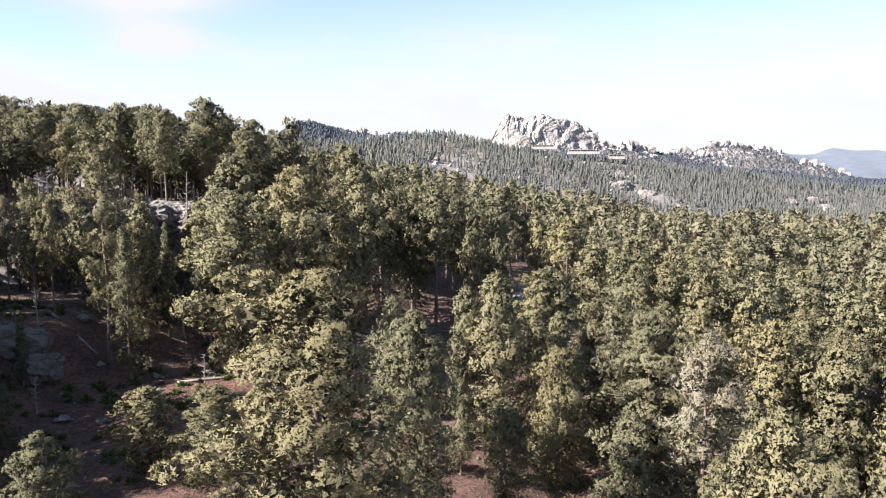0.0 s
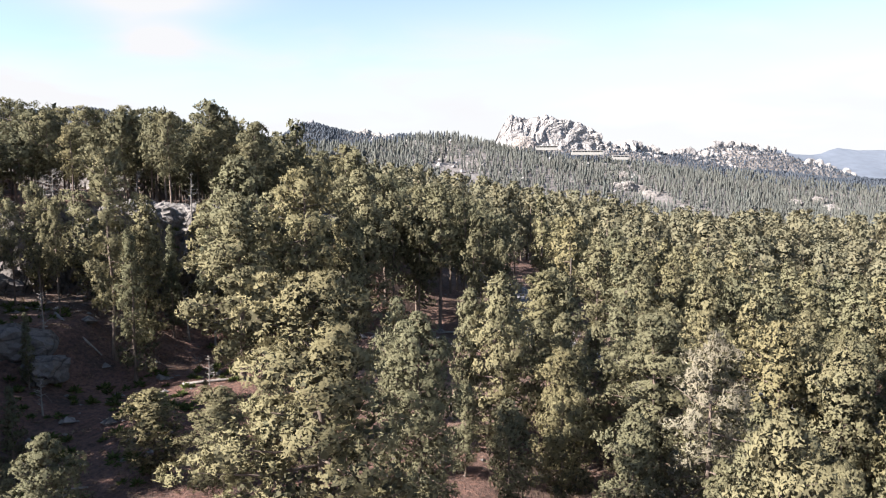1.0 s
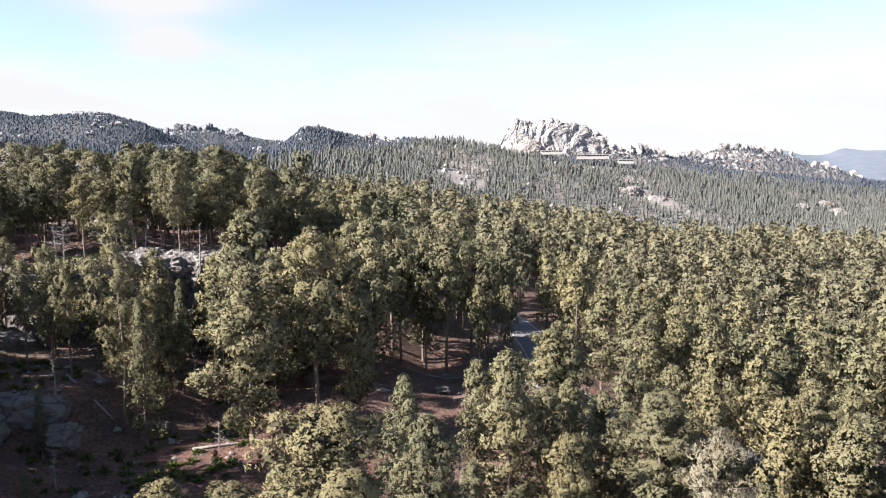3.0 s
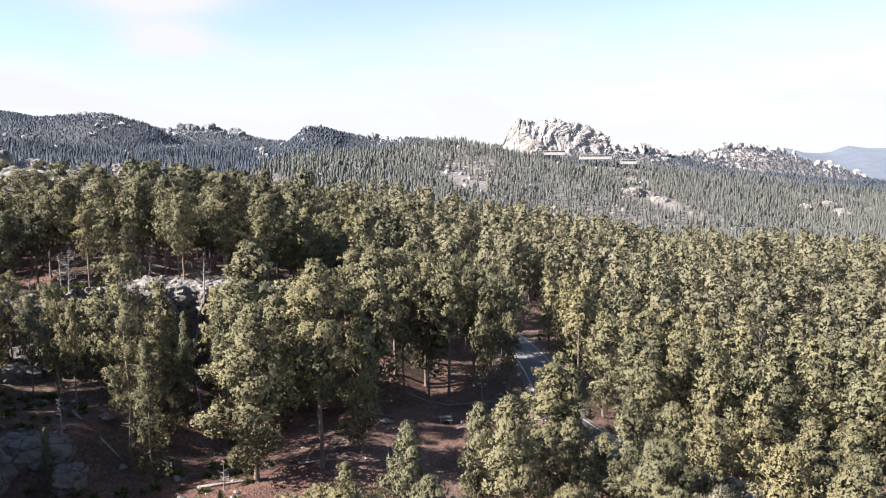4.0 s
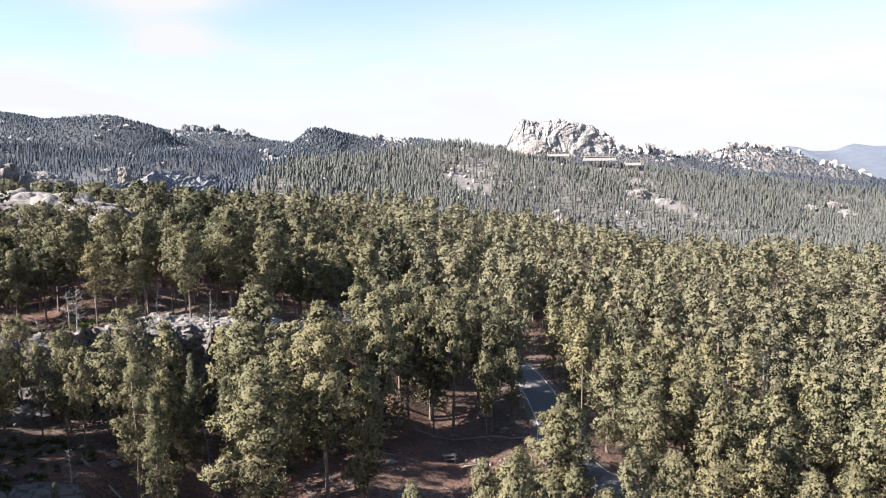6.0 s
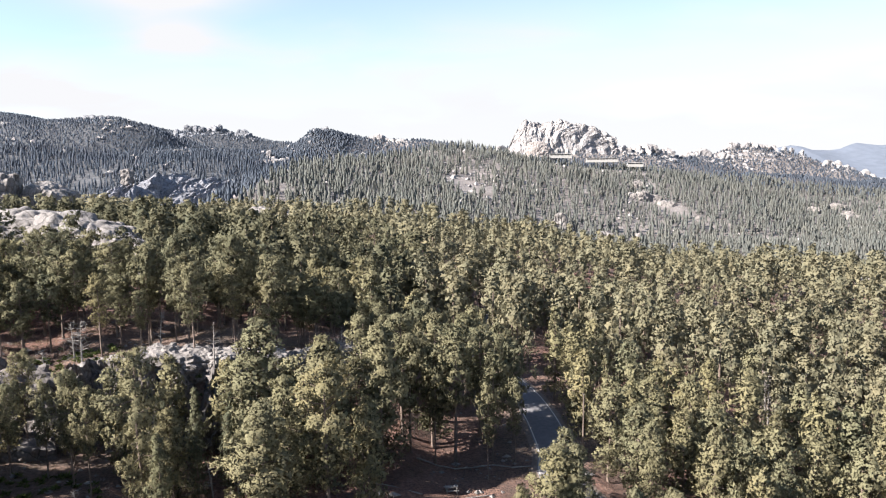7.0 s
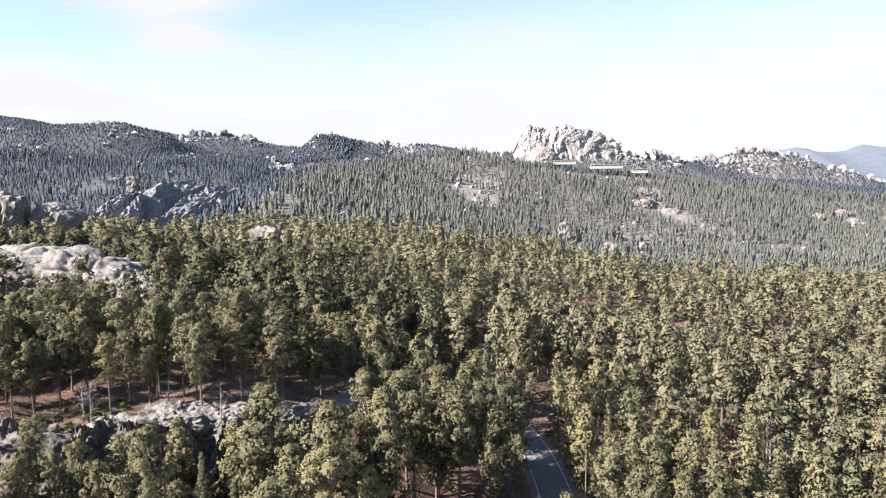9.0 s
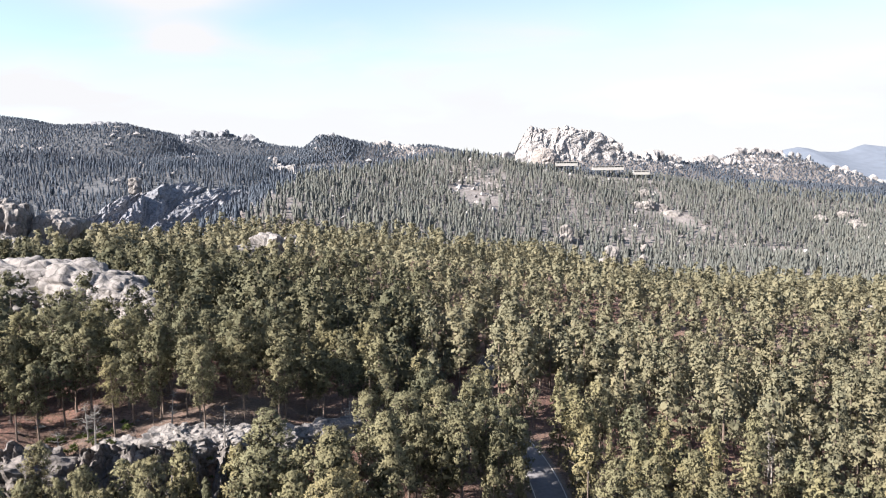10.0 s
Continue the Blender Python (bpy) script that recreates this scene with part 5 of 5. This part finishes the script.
snag(-61, 97, 5.0, 5, "grey dead tree with tangled bare branches", 1.5, 26)
snag(-46.5, 103, 6.0, 6)
snag(-28.5, 83, 8.0, 7, "thin pale dead trunk in deep shade", 0.7)
snag(-31.5, 82.5, 6.5, 8, "thin pale dead trunk in deep shade", 0.7)
snag(-41.8, 70, 5.0, 9, "small bare dead tree in the shade", 0.9)
snag(62, 138, 13, 10, "grey dead pine standing among green crowns", 1.1, 34)
snag(63.5, 140, 11.5, 11, "grey dead pine standing among green crowns", 1.1, 30)
snag(-24.5, 69, 3.2, 12, "small bare sapling on the forest floor", 0.9)
snag(-36.5, 60, 3.6, 13, "small bare sapling on the forest floor", 0.9)


def log(x0, y0, x1, y1, r, label="fallen bleached log lying on the forest floor", lift=0.0, lift2=0.0):
    a, b = np.array(on(x0, y0, r * 0.7 + lift)), np.array(on(x1, y1, r * 0.7 + lift2))
    v, f = tube([a, a * 0.66 + b * 0.34 + np.array([0, 0, 0.05]), a * 0.3 + b * 0.7 + np.array([0.05, 0, 0.02]), b], [r, r * 0.9, r * 0.75, r * 0.5], 8)
    base = np.array(a)
    ob = mesh_object("fallen_log", np.array(v) - base, f + [tuple(range(7, -1, -1))], DEADWOOD, True)
    ob.location = base
    return tagged(ob, label, "log", "fallen logs")


log(-43.6, 75.2, -36.8, 71.6, 0.16, "long pale fallen trunk leaning down the slope", 0.3, 0.9)
log(-30.8, 47.5, -26.8, 49.0, 0.14)
log(-27.5, 69.5, -20.5, 71.5, 0.15, "dark fallen trunk across the clearing")
for k in range(6):
    log(-7 + 2.9 * k, 101.5 + 0.5 * math.sin(k * 2.1), -4.0 + 2.9 * k, 101.7 + 0.5 * math.sin(k * 2.1 + 2), 0.13, "old rail of logs edging the picnic ground", 0.25, 0.2)
log(-12, 91, -5.5, 89.5, 0.14)
log(0, 90.5, 4.5, 92.5, 0.12)
log(-18, 75, -12, 77, 0.13)


def picnic_table(x, y, turn):
    """Timber table with two benches on crossed legs."""
    root = new("picnic_table")
    root.matrix_world = Matrix.Translation(on(x, y)) @ pose(0, 0, 0, 0, 0, turn)
    for i in range(4):
        part("plank", *block(-0.95, 0.95, -0.38 + 0.2 * i, -0.2 + 0.2 * i, 0.72, 0.76), DEADWOOD, root)
    for s in (-1, 1):
        part("bench", *block(-0.95, 0.95, s * 0.75 - 0.14, s * 0.75 + 0.14, 0.42, 0.46), DEADWOOD, root)
        part("leg_frame", *block(s * 0.7 - 0.05, s * 0.7 + 0.05, -0.8, 0.8, -0.1, 0.72), DEADWOOD, root)
    return tagged(root, "weathered wooden picnic table on the shaded forest floor", "picnic table")


picnic_table(-1.6, 92.5, 12)


def undergrowth(name, x, y, size, per, mat, label, category, seed, flat=0.7, width=0.14, lift=0.0):
    """Low growth over the ground as loose blades in rounded clumps."""
    rng = np.random.default_rng(seed)
    z = terrain(x, y) + lift
    n = len(x)
    way = unit(rng.normal(size=(n, per, 3)) + np.array([0, 0, 0.8]))
    way[..., 2] = np.abs(way[..., 2])
    r = size[:, None, None] * rng.uniform(0.45, 1.05, (n, per, 1))
    c = np.stack([x, y, z], 1)[:, None]
    tip = c + way * r * np.array([1, 1, flat])
    root = c + way * r * 0.35 * np.array([1, 1, flat])
    side = unit(np.cross(way, rng.normal(size=way.shape))) * r * width
    ob = new(name, triangle_mesh(name, np.stack([root + side, root - side, tip], 2).reshape(-1, 3, 3), mat))
    return tagged(ob, label, category, kind="stuff")


def forest_floor():
    rng = np.random.default_rng(77)

    def spots(n, x0, x1, y0, y1, keep):
        x, y = rng.uniform(x0, x1, n), rng.uniform(y0, y1, n)
        ok = keep(x, y) & (road_distance(x, y) > 4.0)
        return x[ok], y[ok]
    patch = lambda x, y: fbm(x, y, 9, 3, 61) > 0.0
    x, y = spots(8500, -70, 25, 38, 120, patch)
    undergrowth("dry_brush", x, y, rng.uniform(0.2, 0.75, len(x)), 14, BRUSH, "low dry brown brush and twigs over the floor", "brush", 1, 0.6, 0.06)
    x, y = spots(800, -75, -22, 45, 96, lambda x, y: fbm(x, y, 12, 3, 63) > -0.05)
    undergrowth("low_shrubs", x, y, rng.uniform(0.4, 1.2, len(x)), 46, SHRUB, "dark green low shrubs on the shaded slope", "shrubs", 2, 0.75, 0.16)
    x, y = spots(260, -75, -18, 76, 108, lambda x, y: fbm(x, y, 10, 3, 65) > -0.1)
    undergrowth("grey_brush", x, y, rng.uniform(0.4, 1.3, len(x)), 30, DEADWOOD, "tangled grey bare brush along the ledge", "brush", 3, 0.8, 0.02)
    x, y = spots(900, -72, -16, 95, 118, lambda x, y: fbm(x, y, 7, 3, 69) > 0.0)
    undergrowth("shelf_brush", x, y, rng.uniform(0.3, 0.9, len(x)), 26, BRUSH, "dry brown brush and twigs on the wooded shelf", "brush", 4, 0.7, 0.05, 0.1)
    x, y = spots(130, -66, -20, 95, 106, lambda x, y: fbm(x, y, 8, 3, 73) > 0.05)
    undergrowth("shelf_shrubs", x, y, rng.uniform(0.5, 1.3, len(x)), 60, SHRUB, "low green shrubs along the ledge", "shrubs", 5, 0.8, 0.15, 0.3)
    # loose stones
    x, y = spots(900, -70, 20, 45, 118, lambda x, y: fbm(x, y, 14, 2, 67) > -0.1)
    pieces = []
    for px, py in zip(x, y):
        s = rng.uniform(0.12, 0.42) * (2.2 if rng.uniform() < 0.12 else 1.0)
        q = unit(rng.normal(size=(6, 3))) * s * np.array([1.2, 1.0, 0.6])
        o = np.array([px, py, ground_z(px, py) + 0.1 * s])
        ax = np.array([[1.2, 0, 0], [-1.1, 0.2, 0], [0.1, 1, 0], [0, -1, 0.1], [0, 0, 0.7], [0, 0, -0.6]]) * s + q * 0.25 + o
        pieces.append((ax, [(0, 2, 4), (2, 1, 4), (1, 3, 4), (3, 0, 4), (2, 0, 5), (1, 2, 5), (3, 1, 5), (0, 3, 5)]))
    v, f = joined(pieces)
    tagged(mesh_object("loose_stones", v, f, GRANITE), "scattered grey stones on the forest floor", "stones", kind="stuff")
    # boulders and bare stone showing through the hillside trees
    pieces = []
    x, y = rng.uniform(-150, 560, 1500), rng.uniform(500, 1120, 1500)
    ok = (fbm(x, y, 70, 3, 51) > 0.12 - 0.3 * np.exp(-((x - 50) / 110) ** 2 - ((y - 820) / 130) ** 2)) & (np.abs(x) < 0.66 * y)
    for px, py in zip(x[ok], y[ok]):
        s = rng.uniform(0.8, 3.6)
        o = np.array([px, py, ground_z(px, py) + 0.3 * s])
        ax = np.array([[1.3, 0, 0], [-1.2, 0.3, 0], [0.2, 1, 0.1], [0, -1, 0.1], [0.1, 0, 1.0], [0, 0, -0.8]]) * s + rng.normal(size=(6, 3)) * 0.3 * s + o
        pieces.append((ax, [(0, 2, 4), (2, 1, 4), (1, 3, 4), (3, 0, 4), (2, 0, 5), (1, 2, 5), (3, 1, 5), (0, 3, 5)]))
    x, y = rng.uniform(-950, -150, 900), rng.uniform(880, 1420, 900)
    ok = (fbm(x, y, 60, 3, 71) > 0.1) & (np.abs(x) < 0.7 * y)
    for px, py in zip(x[ok], y[ok]):
        s = rng.uniform(1.5, 5.5)
        o = np.array([px, py, ground_z(px, py) + 0.5 * s])
        ax = np.array([[1.5, 0, 0], [-1.4, 0.3, 0], [0.2, 1, 0.1], [0, -1, 0.1], [0.1, 0, 1.0], [0, 0, -0.9]]) * s + rng.normal(size=(6, 3)) * 0.3 * s + o
        pieces.append((ax, [(0, 2, 4), (2, 1, 4), (1, 3, 4), (3, 0, 4), (2, 0, 5), (1, 2, 5), (3, 1, 5), (0, 3, 5)]))
    v, f = joined(pieces)
    tagged(mesh_object("hillside_stones", v, f, GRANITE_FAR), "pale boulders strewn between the hillside trees", "stones", kind="stuff")


forest_floor()
